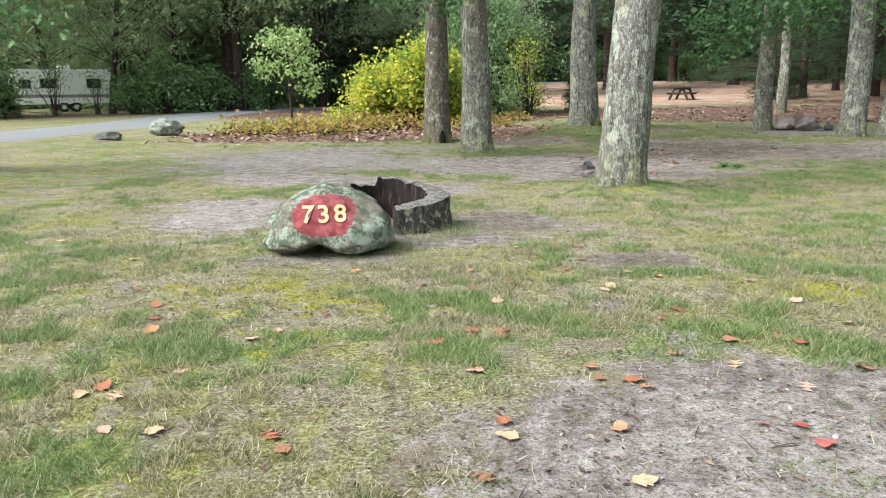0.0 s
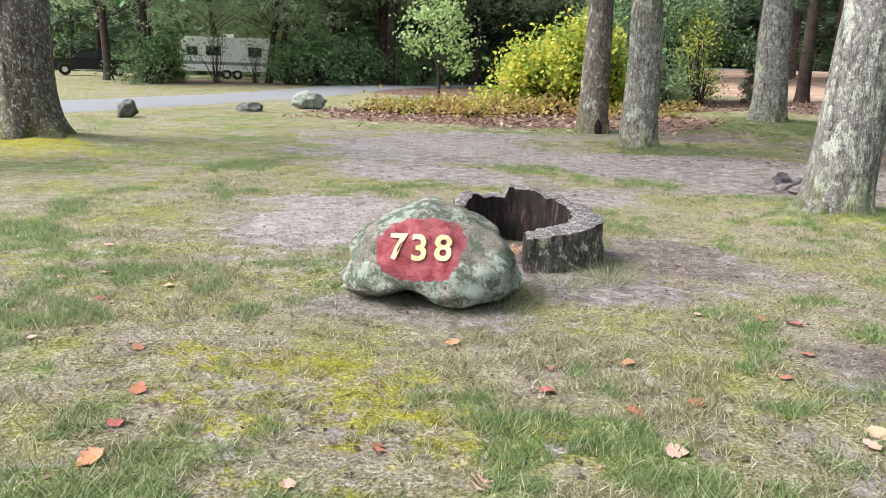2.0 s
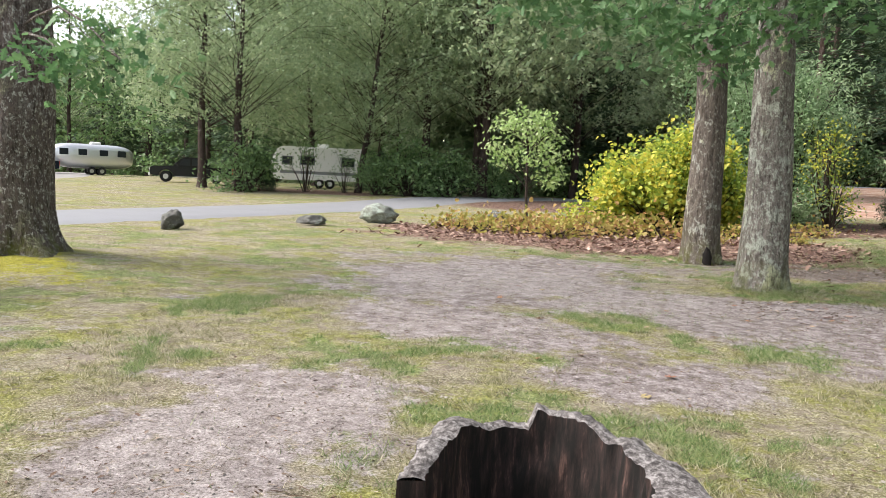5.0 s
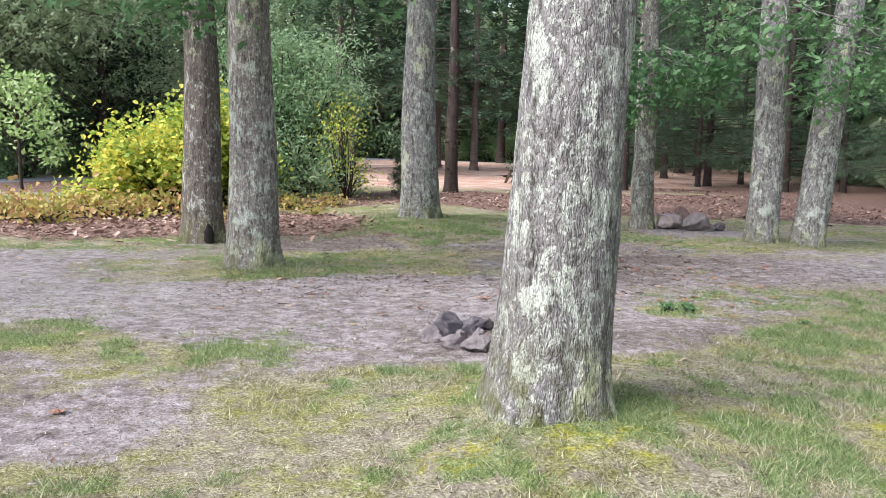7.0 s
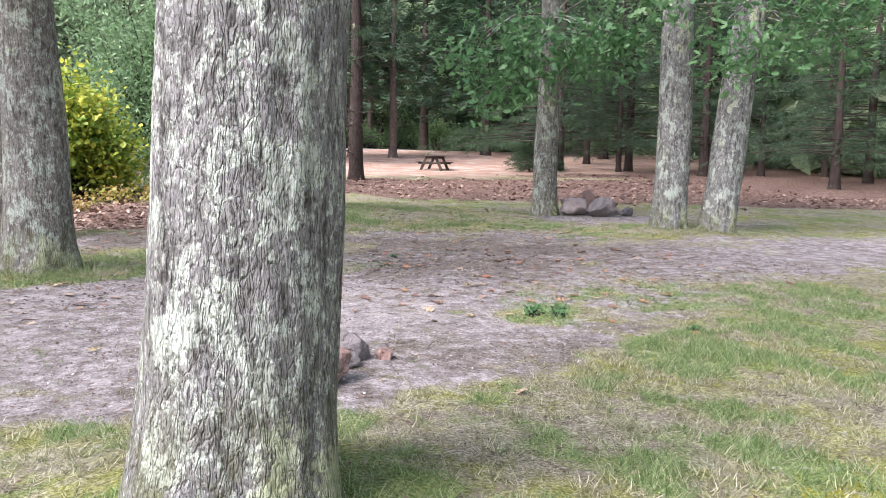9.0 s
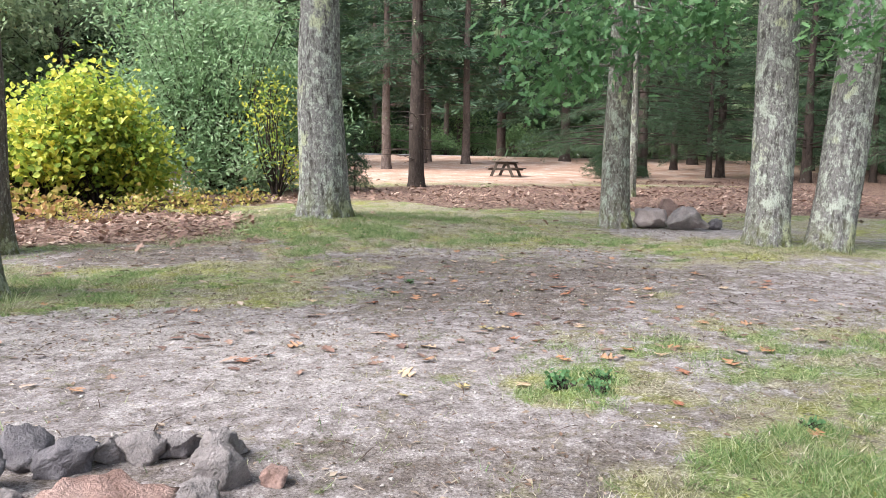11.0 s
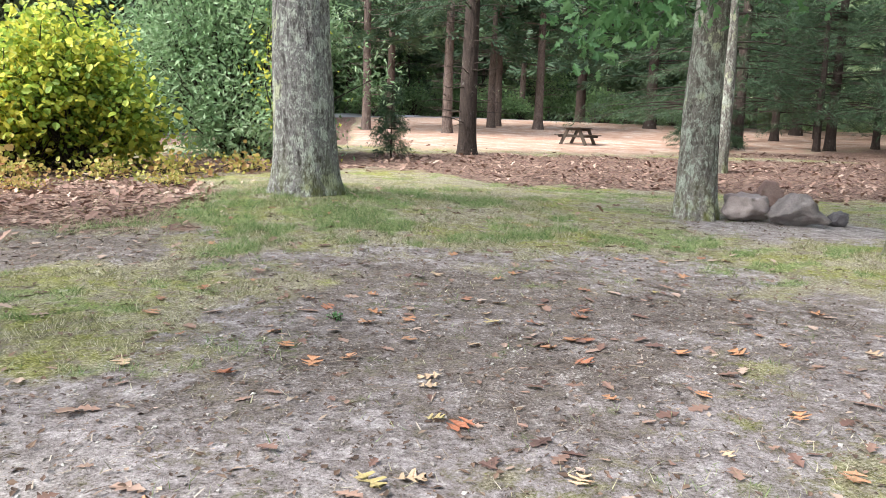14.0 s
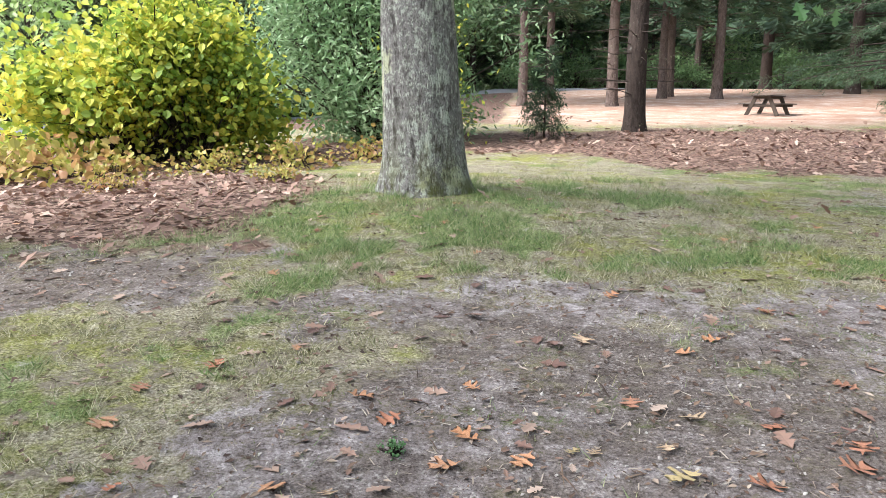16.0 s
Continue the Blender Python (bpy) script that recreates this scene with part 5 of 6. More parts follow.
def wheels(t, spots, r, w):
    for x, y in spots:
        wh = part("wheel", disc(r, w, (x, y, r)), TYRE, t)
        part("rim", disc(r * 0.62, w * 1.06, (x, y, r), 16), CHROME, wh, "bright alloy rim")


def pickup(x, y, turn, paint, label):
    """A crew-cab pickup, nose towards +x, 5.9 m long."""
    t = thing("pickup_truck", (x, y, gz(x, y)), label, "pickup truck", turn=turn)
    arch = lambda c: [(c + 0.5 * math.cos(a), 0.42 + 0.5 * math.sin(a)) for a in np.linspace(0, math.pi, 9)]
    low = [(2.95, 0.5), (2.95, 1.02), (2.75, 1.14), (1.35, 1.2), (-2.9, 1.2), (-2.95, 0.55), (-2.3, 0.42)]
    low += [(px, pz) for px, pz in reversed(arch(-1.75))] + [(1.3, 0.42)] + [(px, pz) for px, pz in reversed(arch(1.85))]
    part("body", slab(low, 1.95, 0.03), paint, t)
    part("cab", slab([(1.4, 1.18), (0.72, 1.82), (0.4, 1.9), (-0.85, 1.9), (-1.1, 1.8), (-1.25, 1.18)], 1.72, 0.06), paint, t)
    for sd in (-1, 1):
        part("side_window", slab([(1.08, 1.27), (0.62, 1.76), (0.12, 1.78), (0.12, 1.27)], 0.02, 0), GLASS, t).location = (0, sd * 0.865, 0)
        part("side_window", slab([(0.02, 1.27), (0.02, 1.78), (-0.82, 1.78), (-1.0, 1.27)], 0.02, 0), GLASS, t).location = (0, sd * 0.865, 0)
        part("mirror", box((0.14, 0.22, 0.24), (1.0, sd * 1.06, 1.32), bevel=0.03), paint, t)
        part("tail_lamp", box((0.05, 0.16, 0.42), (-2.95, sd * 0.88, 0.98)), REDLAMP, t)
        part("headlamp", box((0.08, 0.42, 0.2), (2.95, sd * 0.7, 0.94)), CHROME, t)
        part("sill_step", box((2.2, 0.12, 0.06), (0.1, sd * 0.98, 0.42)), CHROME, t)
    part("windscreen", box((0.02, 1.46, 0.74), (1.07, 0, 1.5), (0, -47, 0)), GLASS, t)
    part("rear_window", box((0.02, 1.4, 0.4), (-1.2, 0, 1.55), (0, 14, 0)), GLASS, t)
    part("grille", box((0.06, 1.2, 0.36), (2.96, 0, 0.84)), CHROME, t)
    part("bumper", box((0.14, 1.95, 0.24), (2.98, 0, 0.52), bevel=0.04), CHROME, t)
    part("bumper", box((0.14, 1.9, 0.2), (-3.0, 0, 0.56), bevel=0.04), CHROME, t)
    wheels(t, [(1.85, 0.84), (1.85, -0.84), (-1.75, 0.84), (-1.75, -0.84)], 0.41, 0.28)
    return t


pickup(-37.3, 53.4, 217, BLACK, "black crew-cab pickup truck parked on the grass")
pickup(-54.6, 53.5, 270, NAVY, "dark blue pickup truck with bright grille, parked")


def caravan(x, y, turn):
    t = thing("travel_trailer", (x, y, gz(x, y)), "white travel trailer with a sloped front, half hidden by trees", "trailer", turn=turn)
    part("body", slab([(3.3, 0.75), (3.5, 1.3), (3.05, 2.75), (2.6, 3.05), (-3.4, 3.1), (-3.55, 2.9), (-3.55, 0.62), (2.6, 0.55)], 2.4, 0.08), WHITE, t)
    for sd in (-1, 1):
        for wx, wz, ww, wh in ((2.2, 2.0, 0.7, 0.55), (0.7, 2.05, 1.0, 0.6), (-2.3, 2.05, 0.9, 0.6)):
            fr = part("window", box((ww, 0.05, wh), (wx, sd * 1.21, wz)), GLASS, t)
            part("window_frame", box((ww + 0.1, 0.03, wh + 0.1), (wx, sd * 1.205, wz)), GREYTRIM, fr)
        part("stripe", box((6.0, 0.02, 0.22), (-0.3, sd * 1.21, 1.15)), GREYTRIM, t)
    part("entry_door", box((0.7, 0.04, 1.9), (-0.9, -1.21, 1.65)), WHITE, t)
    part("roof_unit", box((0.9, 0.7, 0.28), (-0.4, 0, 3.22), bevel=0.06), WHITE, t)
    part("front_window", box((0.03, 1.5, 0.6), (3.33, 0, 2.1), (0, -17, 0)), GLASS, t)
    part("drawbar", box((1.4, 0.12, 0.12), (3.9, 0, 0.55)), TYRE, t)
    wheels(t, [(-0.2, 1.1), (-1.0, 1.1), (-0.2, -1.1), (-1.0, -1.1)], 0.36, 0.24)
    return t


caravan(-28.4, 56.7, 209)


def silver_trailer(x, y, turn, length, label):
    """A rounded aluminium trailer: a capsule cut flat below."""
    t = thing("silver_trailer", (x, y, gz(x, y)), label, "trailer", turn=turn)
    n, k = 40, 24
    xs = np.linspace(-1, 1, n)
    prof = (1 - np.abs(xs) ** 5) ** 0.42
    a = np.linspace(0, 2 * np.pi, k, endpoint=False)
    sq = lambda w: np.sign(w) * np.abs(w) ** 0.55
    v = np.stack([np.repeat(xs[:, None] * length / 2, k, 1), 1.2 * prof[:, None] * sq(np.cos(a))[None], 1.62 + prof[:, None] * np.where(np.sin(a) > 0, 1.15, 1.05)[None] * sq(np.sin(a))[None]], -1)
    i, j = np.meshgrid(np.arange(n - 1), np.arange(k), indexing="ij")
    f = np.stack([i * k + j, (i + 1) * k + j, (i + 1) * k + (j + 1) % k, i * k + (j + 1) % k], -1).reshape(-1, 4)
    part("shell", build("shell", v.reshape(-1, 3), f), SILVER, t)
    for sd in (-1, 1):
        for wx in (length * 0.33, length * 0.12, -length * 0.12, -length * 0.33):
            part("window", box((0.72, 0.05, 0.55), (wx, sd * 1.17, 2.0), bevel=0.02), GLASS, t)
    part("front_window", box((0.05, 1.5, 0.55), (length * 0.485, 0, 2.0), bevel=0.02), GLASS, t)
    part("roof_unit", box((0.9, 0.7, 0.26), (-0.3, 0, 2.86), bevel=0.08), WHITE, t)
    part("drawbar", box((1.2, 0.12, 0.12), (length * 0.5 + 0.4, 0, 0.6)), TYRE, t)
    wheels(t, [(0.1, 1.0), (-0.75, 1.0), (0.1, -1.0), (-0.75, -1.0)], 0.36, 0.22)
    return t


silver_trailer(-53.2, 59.6, 232, 7.2, "rounded silver aluminium trailer behind a blue pickup")
silver_trailer(-84.4, 51.2, 234, 7.6, "rounded silver aluminium trailer standing before the woods")

# ---- grass, fallen leaves, pebbles ----
def blade_material():
    m = Nodes("grass_blades")
    r, lush = m.island(), m.attr("lush")
    dry = m.ramp(r, [(0.0, (0.10, 0.12, 0.045)), (0.4, (0.25, 0.24, 0.125)), (0.75, (0.46, 0.42, 0.28)), (1.0, (0.66, 0.61, 0.47))])
    wet = m.ramp(r, [(0.0, (0.07, 0.14, 0.04)), (0.5, (0.19, 0.27, 0.10)), (0.85, (0.34, 0.40, 0.20)), (1.0, (0.54, 0.50, 0.34))])
    c = m.mix(m.ramp(lush, [(0.25, 0.0), (0.7, 1.0)]), dry, wet)
    m.done(c, 0.6, 0, 0.25)
    t = m.node("ShaderNodeBsdfTranslucent")
    m.link(c, t.inputs["Color"])
    s = m.node("ShaderNodeMixShader")
    s.inputs[0].default_value = 0.4
    m.link(m.bsdf.outputs[0], s.inputs[1])
    m.link(t.outputs[0], s.inputs[2])
    m.link(s.outputs[0], m.out.inputs["Surface"])
    return m.mat


BLADE = blade_material()
rg = np.random.RandomState(77)


def grass(x0, x1, y0, y1, n, tall, name):
    x, y = x0 + (x1 - x0) * rg.rand(n), y0 + (y1 - y0) * rg.rand(n)
    d, l, p = cover(x, y)
    lush = lushness(x, y)
    tuft = 0.45 * fractal(x * 1.9, y * 1.9, 31) + 0.55 * fractal(x * 8, y * 8, 33)
    keep = rg.rand(n) < np.clip(1.1 - 1.2 * d, 0.03, 1) * (1 - 0.95 * l) * (1 - p) * (0.08 + 0.92 * smooth(0.47, 0.62, tuft + 0.18 * (lush - 0.35)))
    x, y, tuft, lush = x[keep], y[keep], tuft[keep], lush[keep]
    k = len(x)
    z = ground(x, y) + fine(x, y) - 0.004
    h = tall * (0.4 + 0.9 * rg.rand(k)) * (0.25 + 1.1 * tuft + 0.45 * lush)
    a, b = rg.rand(k) * 6.283, rg.rand(k) * 6.283
    w = 0.0018 + 0.0022 * rg.rand(k)
    base = np.stack([x, y, z], -1)
    side = np.stack([np.cos(a) * w, np.sin(a) * w, 0 * w], -1)
    bend = np.stack([np.cos(b), np.sin(b), 0 * b], -1) * (h * (0.3 + 1.3 * rg.rand(k)))[:, None]
    tip = base + bend + np.stack([0 * h, 0 * h, h], -1)
    v = np.stack([base - side, base + side, tip], 1).reshape(-1, 3)
    f = np.arange(3 * k).reshape(-1, 3)
    me = build(name, v, f, BLADE, False)
    add_attr(me, "lush", np.repeat(lush, 3))
    tagged(new(name, me), "thin short grass, part green and part straw-dry", "grass", kind="stuff")


grass(-4.5, 4.5, 0.6, 7.5, 480000, 0.048, "grass")
grass(-6, 8.5, 7.5, 15, 430000, 0.048, "grass")
grass(-4, 12, 15, 24, 340000, 0.046, "grass")
grass(-14, 14, 13, 31, 160000, 0.055, "grass")
grass(2, 9, 22.5, 29, 80000, 0.075, "grass")


def tuft_object(x, y, n, r, tall):
    """A denser tussock of longer grass."""
    a, d = rg.rand(n) * 6.283, r * np.sqrt(rg.rand(n))
    px, py = x + d * np.cos(a), y + d * np.sin(a)
    z = ground(px, py) + fine(px, py) - 0.005
    h = 0.7 * tall * (0.5 + 0.7 * rg.rand(n))
    b = rg.rand(n) * 6.283
    base = np.stack([px, py, z], -1)
    s = np.stack([np.cos(b) * 0.0018, np.sin(b) * 0.0018, 0 * b], -1)
    out = np.stack([px - x, py - y, 0 * px], -1) * 0.9 + np.stack([np.cos(b), np.sin(b), 0 * b], -1) * (0.35 * h)[:, None]
    mid = base + out * 0.4 + np.stack([0 * h, 0 * h, 0.65 * h], -1)
    tip = base + out + np.stack([0 * h, 0 * h, h], -1)
    v = np.stack([base - s, base + s, mid + s * 0.7, mid - s * 0.7, tip, tip + s * 0.1], 1).reshape(-1, 3)
    o = (np.arange(n) * 6)[:, None]
    f = np.concatenate([o + np.array([[0, 1, 2, 3]]), o + np.array([[3, 2, 5, 4]])])
    me = build("grass_tuft", v, f, BLADE, False)
    add_attr(me, "lush", np.full(len(v), 0.5))
    tagged(new("grass_tuft", me), "tussock of longer soft green grass", "grass", kind="stuff")


for x, y, n, r, h in ((0.14, 8.3, 380, 0.22, 0.13), (-0.2, 7.9, 300, 0.22, 0.11), (0.22, 8.8, 300, 0.2, 0.14), (2.5, 11.75, 200, 0.3, 0.08), (3.3, 11.8, 220, 0.3, 0.08),
                      (0.8, 19.1, 600, 0.4, 0.2), (1.5, 19.1, 500, 0.35, 0.18), (12.4, 22.1, 700, 0.5, 0.15), (13.3, 21.8, 600, 0.4, 0.16), (-1.6, 7.0, 300, 0.3, 0.07), (-0.5, 6.95, 350, 0.35, 0.08), (-1.0, 6.75, 260, 0.4, 0.06)):
    tuft_object(x, y, n, r, h)


def litter(name, n, spots, size, shape, mat, label, lift=0.012, tilt=45):
    x, y = spots
    z = ground(x, y) + fine(x, y) + lift
    v, f = strew(shape, turns(rg, n, tilt), np.stack([x, y, z], -1), size * (0.35 + 1.3 * rg.rand(n) ** 2))
    tagged(new(name, build(name, v, f, mat, False)), label, "fallen leaves", kind="stuff")


def area_spots(n, x0, x1, y0, y1, which):
    x, y = x0 + (x1 - x0) * rg.rand(n * 4), y0 + (y1 - y0) * rg.rand(n * 4)
    c = cover(x, y)
    w = which(*c)
    k = rg.rand(n * 4) < w
    return x[k][:n], y[k][:n]


sp = area_spots(8500, -10, 6, 22, 34, lambda d, l, p: 0.02 + 0.98 * l ** 1.6)
litter("leaf_litter", len(sp[0]), sp, 0.15, BROAD, LITTER, "thick bed of rust-brown fallen leaves")
sp = area_spots(9000, 6, 26, 25, 46, lambda d, l, p: 0.03 + 0.97 * l ** 1.6)
litter("leaf_litter", len(sp[0]), sp, 0.14, BROAD, LITTER, "dry red-brown leaf litter under the pines")
SCRAP = leaf_mat("leaf_scraps", [(0.0, (0.05, 0.035, 0.028)), (0.45, (0.13, 0.08, 0.055)), (0.7, (0.28, 0.21, 0.16)), (1.0, (0.52, 0.44, 0.36))], 0.05, 0.8)
sp = area_spots(11000, -6, 12, 0.8, 27, lambda d, l, p: 0.3 + 0.7 * d)
litter("leaf_scraps", len(sp[0]), sp, 0.035, OVAL, SCRAP, "small dry leaf scraps scattered on the ground", 0.006, 25)
sp = area_spots(4500, 0.5, 10, 14, 26, lambda d, l, p: 0.4 + 0.6 * d)
litter("leaf_scraps", len(sp[0]), sp, 0.042, SLIM, SCRAP, "small dry leaf scraps scattered on bare dirt", 0.007, 25)
sp = area_spots(1300, 0.5, 10.5, 16.5, 27.5, lambda d, l, p: 0.6 + 0 * d)
litter("dry_leaf_litter", len(sp[0]), sp, 0.11, OAK_SIMPLE, LITTER, "many dry brown oak leaves on the track", 0.010, 16)
STRAW = leaf_mat("straw_bits", [(0.0, (0.22, 0.17, 0.13)), (0.5, (0.35, 0.29, 0.23)), (1.0, (0.52, 0.46, 0.39))], 0.05, 0.8)
BIT = ([(-0.05, 0, 0), (0.05, 0, 0), (0.04, 1, 0.03), (-0.04, 0.9, 0.03)], [(0, 1, 2), (0, 2, 3)])
sp = area_spots(16000, -4, 11, 9, 27, lambda d, l, p: 0.45 + 0.5 * d)
litter("straw_litter", len(sp[0]), sp, 0.045, BIT, STRAW, "pale bits of dry straw and leaf stalks on the dirt", 0.008, 14)
sp = area_spots(7000, -4, 5, 0.8, 9, lambda d, l, p: 0.5 + 0.3 * d)
litter("straw_litter", len(sp[0]), sp, 0.04, BIT, STRAW, "pale bits of dry straw in thin grass", 0.012, 20)
TWIG = ([(-0.02, 0, 0), (0.02, 0, 0), (0.035, 0.55, 0.05), (-0.005, 0.55, 0.05), (0.0, 1, 0), (0, 0.3, 0.05)], [(0, 1, 2), (0, 2, 3), (3, 2, 4), (0, 5, 1), (1, 5, 2), (5, 3, 4)])
sp = area_spots(1300, -5, 11, 1.5, 27, lambda d, l, p: 0.25 + 0.75 * d)
litter("twig_litter", len(sp[0]), sp, 0.11, TWIG, SCRAP, "thin dead twigs lying on the ground", 0.006, 12)
PEB = ([(0.5, 0, 0), (-0.5, 0.1, 0), (0.05, 0.42, 0), (0, -0.4, 0.02), (0.08, 0.02, 0.33), (0, 0, -0.3)], [(0, 2, 4), (2, 1, 4), (1, 3, 4), (3, 0, 4), (2, 0, 5), (1, 2, 5), (3, 1, 5), (0, 3, 5)])
GRIT = leaf_mat("pebbles", [(0.0, (0.13, 0.11, 0.10)), (0.5, (0.30, 0.27, 0.25)), (1.0, (0.55, 0.52, 0.48))], 0.0, 0.85)
sp = area_spots(5000, -5, 10, 0.8, 24, lambda d, l, p: d ** 2)
litter("pebble_grit", len(sp[0]), sp, 0.022, PEB, GRIT, "small pale pebbles strewn on the dirt", 0.004)


# single fallen leaves
def curled(shape, seed):
    """A dry leaf, cupped and twisted its own way."""
    rs = np.random.RandomState(seed)
    v = np.asarray(shape[0], float).copy()
    a, b, c = rs.rand(3) - 0.5
    v[:, 2] = 0.05 + 0.6 * v[:, 2] + (0.4 * a + 0.1) * (v[:, 1] - 0.5) ** 2 + (0.2 + 0.7 * b) * v[:, 0] ** 2 + 0.5 * c * v[:, 0] * (v[:, 1] - 0.5) + 0.03 * np.sin(9 * v[:, 1] + 5 * v[:, 0] + seed)
    v[:, 1] -= 0.5
    v[:, 2] -= v[:, 2].min()
    return v, np.asarray(shape[1])


def dry_leaf(name, a, b):
    m = Nodes(name)
    n = m.noise(m.coords((9, 4, 4)), 3.0, 4, 0.7)
    c = m.mix(m.ramp(n, [(0.35, 0.0), (0.65, 1.0)]), a, b)
    c = m.mix(m.ramp(m.noise(m.coords(), 30, 3), [(0.3, 0.6), (0.42, 0.0)]), c, tuple(k * 0.4 for k in a))
    c = m.mix(m.math("MULTIPLY", m.chance(), 0.35), c, (0.30, 0.22, 0.16))
    return m.done(c, 0.65, 0, 0.3)


MAPLE = lobed([(0.05, 0.08), (0.3, 0.2), (0.42, 0.36), (0.3, 0.42), (0.38, 0.62), (0.24, 0.66), (0.2, 0.82), (0.08, 0.92)])
LEAF_SETS = {
    "orange": (dry_leaf("leaf_orange", (0.36, 0.15, 0.07), (0.50, 0.26, 0.14)), "crisp orange-brown"),
    "tan": (dry_leaf("leaf_tan", (0.42, 0.28, 0.17), (0.60, 0.44, 0.30)), "dry tan"),
    "rust": (dry_leaf("leaf_rust", (0.26, 0.09, 0.05), (0.40, 0.16, 0.09)), "rust-brown"),
    "red": (dry_leaf("leaf_red", (0.35, 0.05, 0.06), (0.48, 0.13, 0.12)), "deep red"),
    "pink": (dry_leaf("leaf_pink", (0.50, 0.27, 0.22), (0.62, 0.42, 0.34)), "pale pinkish"),
    "yellow": (dry_leaf("leaf_yellow_dry", (0.36, 0.29, 0.11), (0.47, 0.37, 0.18)), "yellowed"),
}
leaf_meshes = {}
for kind_name, base_shape in (("oak", OAK_LEAF), ("maple", MAPLE)):
    for hue_name, (mt, word) in LEAF_SETS.items():
        for s in range(3):
            lv, lf = curled(base_shape, s * 7 + len(hue_name))
            leaf_meshes[kind_name, hue_name, s] = build("fallen_leaf", lv, lf, mt)


def fallen(x, y, size):
    lawn = y < 9
    kind_name = "maple" if lawn and rg.rand() < 0.75 else "oak"
    hues = ["red", "pink", "rust", "tan", "orange", "pink", "rust"] if lawn else ["orange", "rust", "orange", "tan", "rust", "orange", "orange", "tan", "yellow", "rust"]
    hue_name = hues[int(rg.rand() * len(hues))]
    ob = new("fallen_leaf", leaf_meshes[kind_name, hue_name, int(rg.rand() * 3)])
    ob.matrix_basis = Matrix.LocRotScale((x, y, gz(x, y) + 0.012), Euler((rg.normal() * 0.12, rg.normal() * 0.12, rg.rand() * 6.28)), (size, size, size))
    tagged(ob, LEAF_SETS[hue_name][1] + " fallen " + kind_name + (" leaf on thin grass" if lawn else " leaf on bare ground"), "leaf", "single fallen leaves")


LAWN_LEAVES = [(-1.66, 3.56), (-0.7, 2.98), (-0.78, 3.11), (-1.32, 3.15), (0.15, 2.71), (0.18, 4.6), (0.27, 3.23), (0.28, 3.08), (0.79, 3.15), (0.82, 3.75), (0.81, 3.91), (0.99, 3.71), (1.34, 4.13), (1.62, 3.94), (1.75, 4.38), (1.47, 4.84), (1.65, 5.07), (2.51, 5.9), (1.86, 3.61), (2.3, 3.88), (1.63, 2.97), (1.62, 3.17), (0.78, 2.68), (-2.12, 5.32), (-1.9, 4.66), (-1.46, 3.91), (0.17, 3.89), (-0.18, 5.84), (0.4, 5.35), (2.65, 4.71), (2.17, 4.31), (2.58, 5.27), (1.35, 7.43), (-1.79, 3.71), (1.33, 5.76), (1.58, 6.25), (-1.22, 4.53), (-0.05, 4.37), (0.37, 4.6), (0.55, 5.89), (0.25, 5.7), (-3.59, 7.15), (-4.15, 7.98), (-2.46, 5.83), (-0.84, 5.06), (1.16, 7.47), (-0.37, 4.87)]
TRACK_LEAVES = [(5.02, 16.35), (5.24, 16.67), (5.95, 17.65), (6.13, 17.68), (5.33, 17.07), (6.3, 17.17), (6.92, 16.77), (7.11, 16.56), (8.11, 17.64), (8.54, 17.56), (8.02, 16.5), (7.04, 16.11), (7.51, 19.75), (7.7, 20.53), (7.2, 20.19), (8.53, 21.17), (9.06, 21.77), (8.25, 18.31), (6.29, 16.59), (6.67, 16.56), (3.38, 18.21), (3.87, 16.85), (4.05, 16.99), (4.27, 17.27), (5.07, 17.46), (5.62, 20.58), (6.29, 18.84), (6.86, 17.65), (7.5, 16.21), (9.98, 19.37), (9.5, 19.48), (7.33, 16.76), (5.34, 15.98), (5.77, 15.98), (10.4, 19.88), (9.7, 20.5), (8.48, 19.43)]
SHADE_LEAVES = [(5.27, 19.94), (5.39, 19.61), (5.59, 19.24), (5.81, 19.34), (6.22, 19.75), (6.31, 19.02), (6.68, 19.67), (7.6, 20.35), (7.37, 19.75), (7.33, 19.23), (8.06, 19.44), (7.86, 18.65), (7.04, 20.75), (7.39, 20.69), (9.66, 23.41), (9.17, 20.92), (7.19, 19.59), (6.42, 18.25), (5.08, 19.06), (4.45, 19.24), (4.3, 20.39), (5.93, 20.19), (4.52, 21.13), (6.58, 21.77), (6.84, 22.74), (7.17, 21.61), (6.9, 20.2), (7.84, 22.47), (7.37, 21.86), (5.99, 20.47), (6.77, 20.9), (7.9, 21.22), (5.43, 20.8)]
for x, y in LAWN_LEAVES:
    fallen(x, y, 0.095 + 0.035 * rg.rand())
for x, y in TRACK_LEAVES + SHADE_LEAVES:
    fallen(x, y, 0.13 + 0.05 * rg.rand())
for _ in range(120):
    x, y = -3 + 13 * rg.rand(), 7 + 19 * math.sqrt(rg.rand())
    if abs(x - SX) < 0.9 and abs(y - SY) < 0.9 or abs(x - BX) < 0.8 and abs(y - BY) < 0.6 or abs(x - 3.4) < 0.9 and abs(y - 14.5) < 0.8:
        continue
    fallen(x, y, 0.08 + 0.06 * rg.rand())
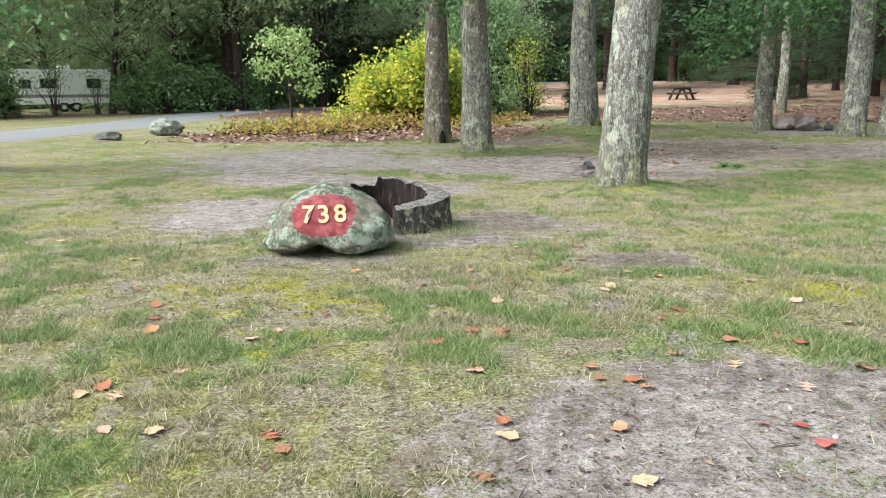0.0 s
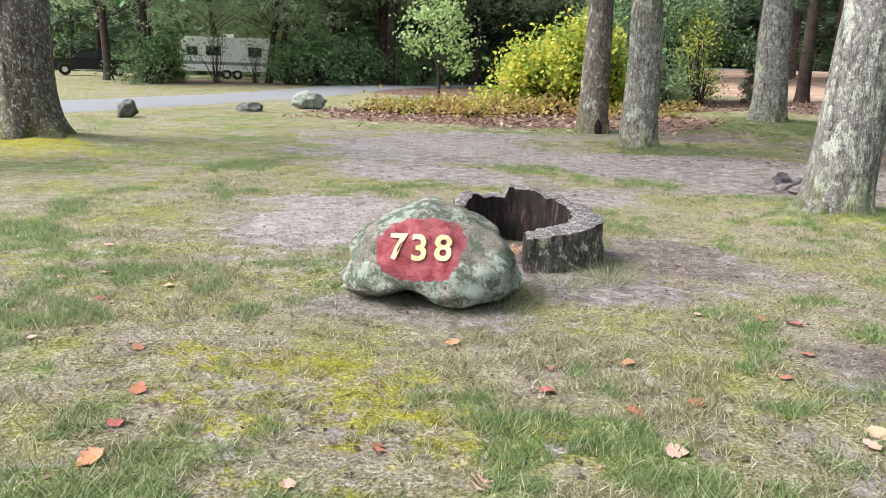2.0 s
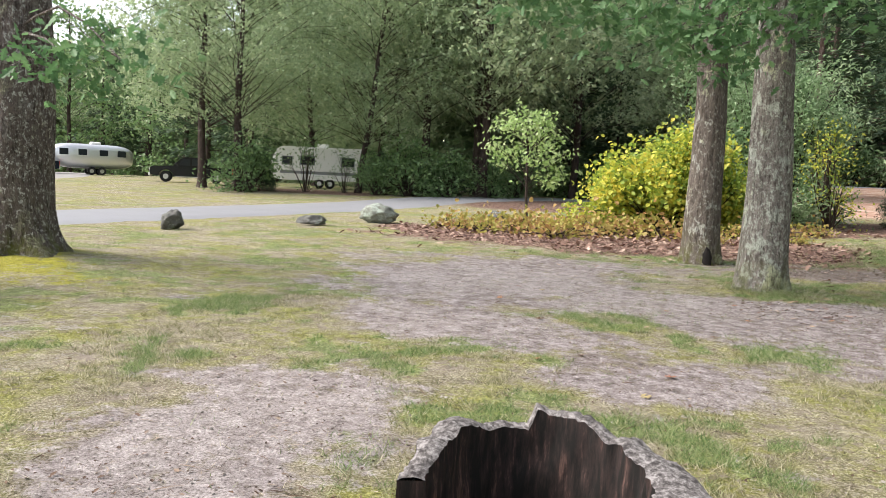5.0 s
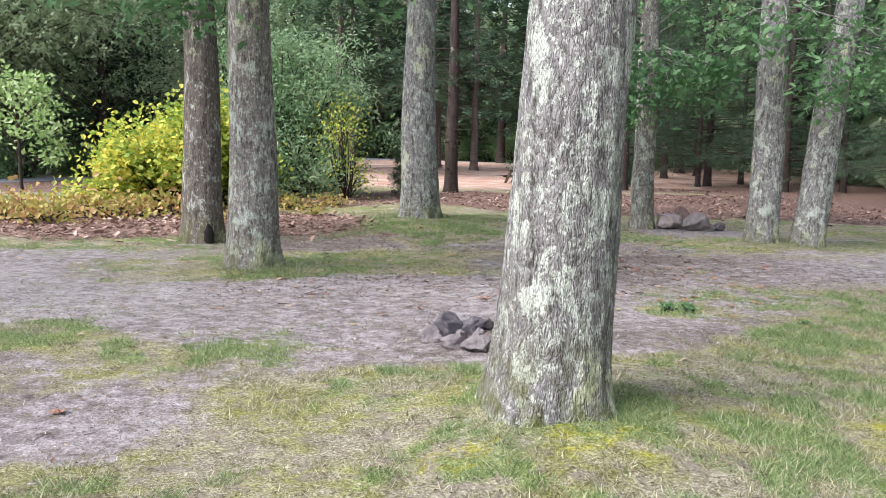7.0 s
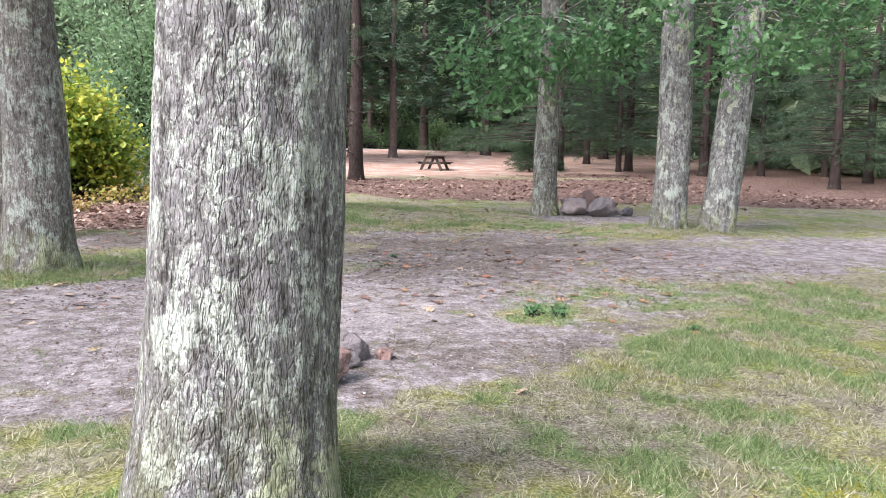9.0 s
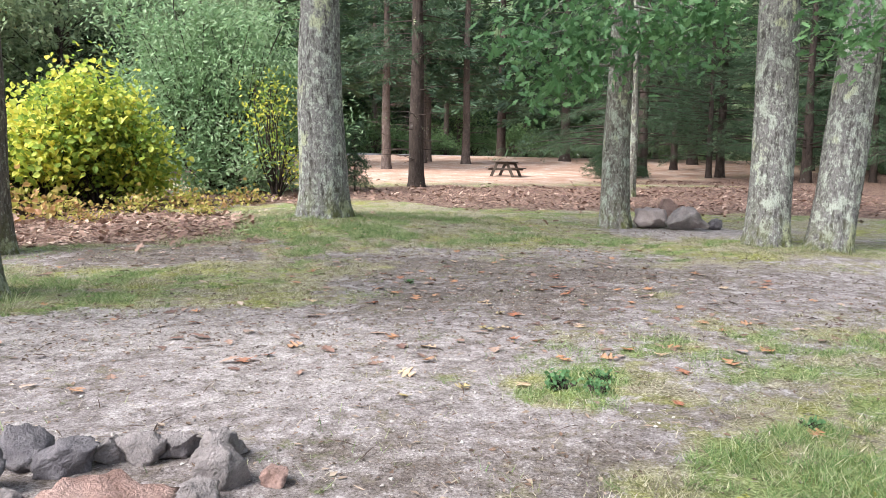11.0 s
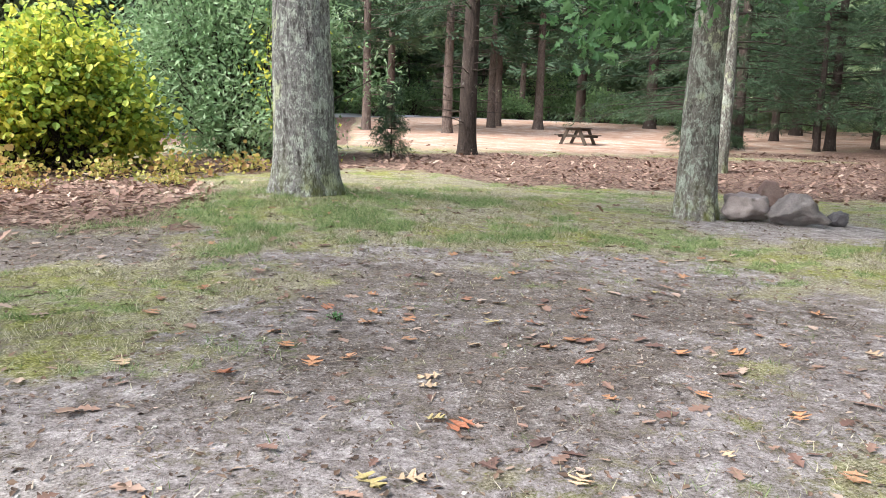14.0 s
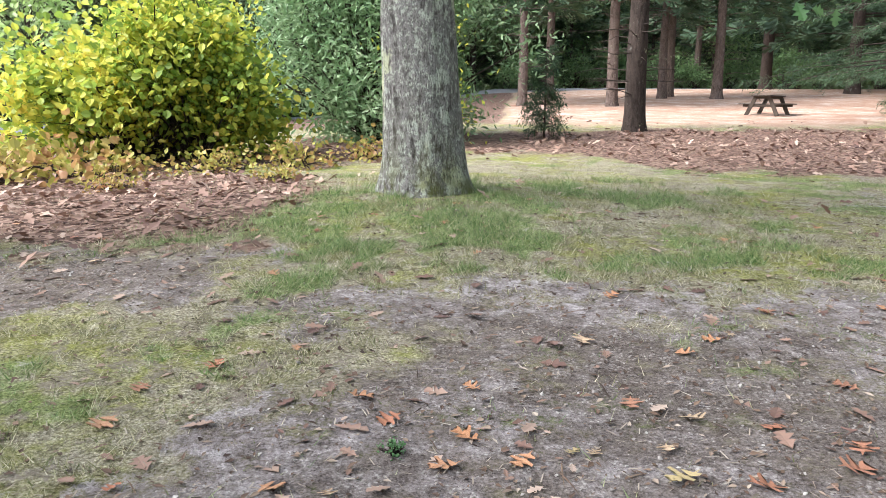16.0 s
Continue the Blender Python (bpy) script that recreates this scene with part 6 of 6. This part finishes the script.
for _ in range(46):
    x, y = -4.5 + 9 * rg.rand(), 2.4 + 6.4 * rg.rand()
    if abs(x - SX) > 0.95 or y < 6.6:
        fallen(x, y, 0.06 + 0.05 * rg.rand())
for _ in range(30):
    a, d = rg.rand() * 6.283, 0.4 * math.sqrt(rg.rand())
    ob = new("fallen_leaf", leaf_meshes["oak", ("rust", "orange", "tan")[int(rg.rand() * 3)], int(rg.rand() * 3)])
    x, y = SX - 0.22 + d * math.cos(a), SY - 0.2 + d * math.sin(a)
    ob.matrix_basis = Matrix.LocRotScale((x, y, gz(x, y) + 0.03 + 0.12 * rg.rand() * (1 - d / 0.45)), Euler((rg.normal() * 0.4, rg.normal() * 0.4, rg.rand() * 6.28)), (0.14, 0.14, 0.14))
    tagged(ob, "rust-brown fallen oak leaf lying inside a stump", "leaf", "leaves in the hollow stump")

# dark crumbled leaf and bark bits, thickest towards the shaded end of the track
CRUMB = leaf_mat("leaf_crumbs", [(0.0, (0.03, 0.022, 0.018)), (0.5, (0.09, 0.055, 0.04)), (0.8, (0.20, 0.13, 0.09)), (1.0, (0.42, 0.34, 0.27))], 0.04, 0.85)
sp = area_spots(9000, -4, 5, 0.8, 9, lambda d, l, p: 0.5 + 0.3 * d)
litter("leaf_crumbs", len(sp[0]), sp, 0.026, OVAL, CRUMB, "dark crumbled leaf bits caught in thin grass", 0.012, 30)
sp = area_spots(9000, -3, 10, 9, 18, lambda d, l, p: 0.4 + 0.4 * d)
litter("leaf_crumbs", len(sp[0]), sp, 0.02, OVAL, CRUMB, "dark crumbled leaf bits strewn on dirt", 0.010, 30)
sp = area_spots(12000, 0.5, 12, 17, 27, lambda d, l, p: 0.6 + 0.4 * d)
litter("leaf_crumbs", len(sp[0]), sp, 0.036, OVAL, CRUMB, "thick dark crumbled leaf bits on shaded dirt", 0.010, 30)
sp = area_spots(1800, -4, 11, 1.5, 27, lambda d, l, p: 0.4 + 0.5 * d)
litter("twig_litter", len(sp[0]), sp, 0.13, TWIG, CRUMB, "thin dark dead twigs lying on the ground", 0.010, 12)
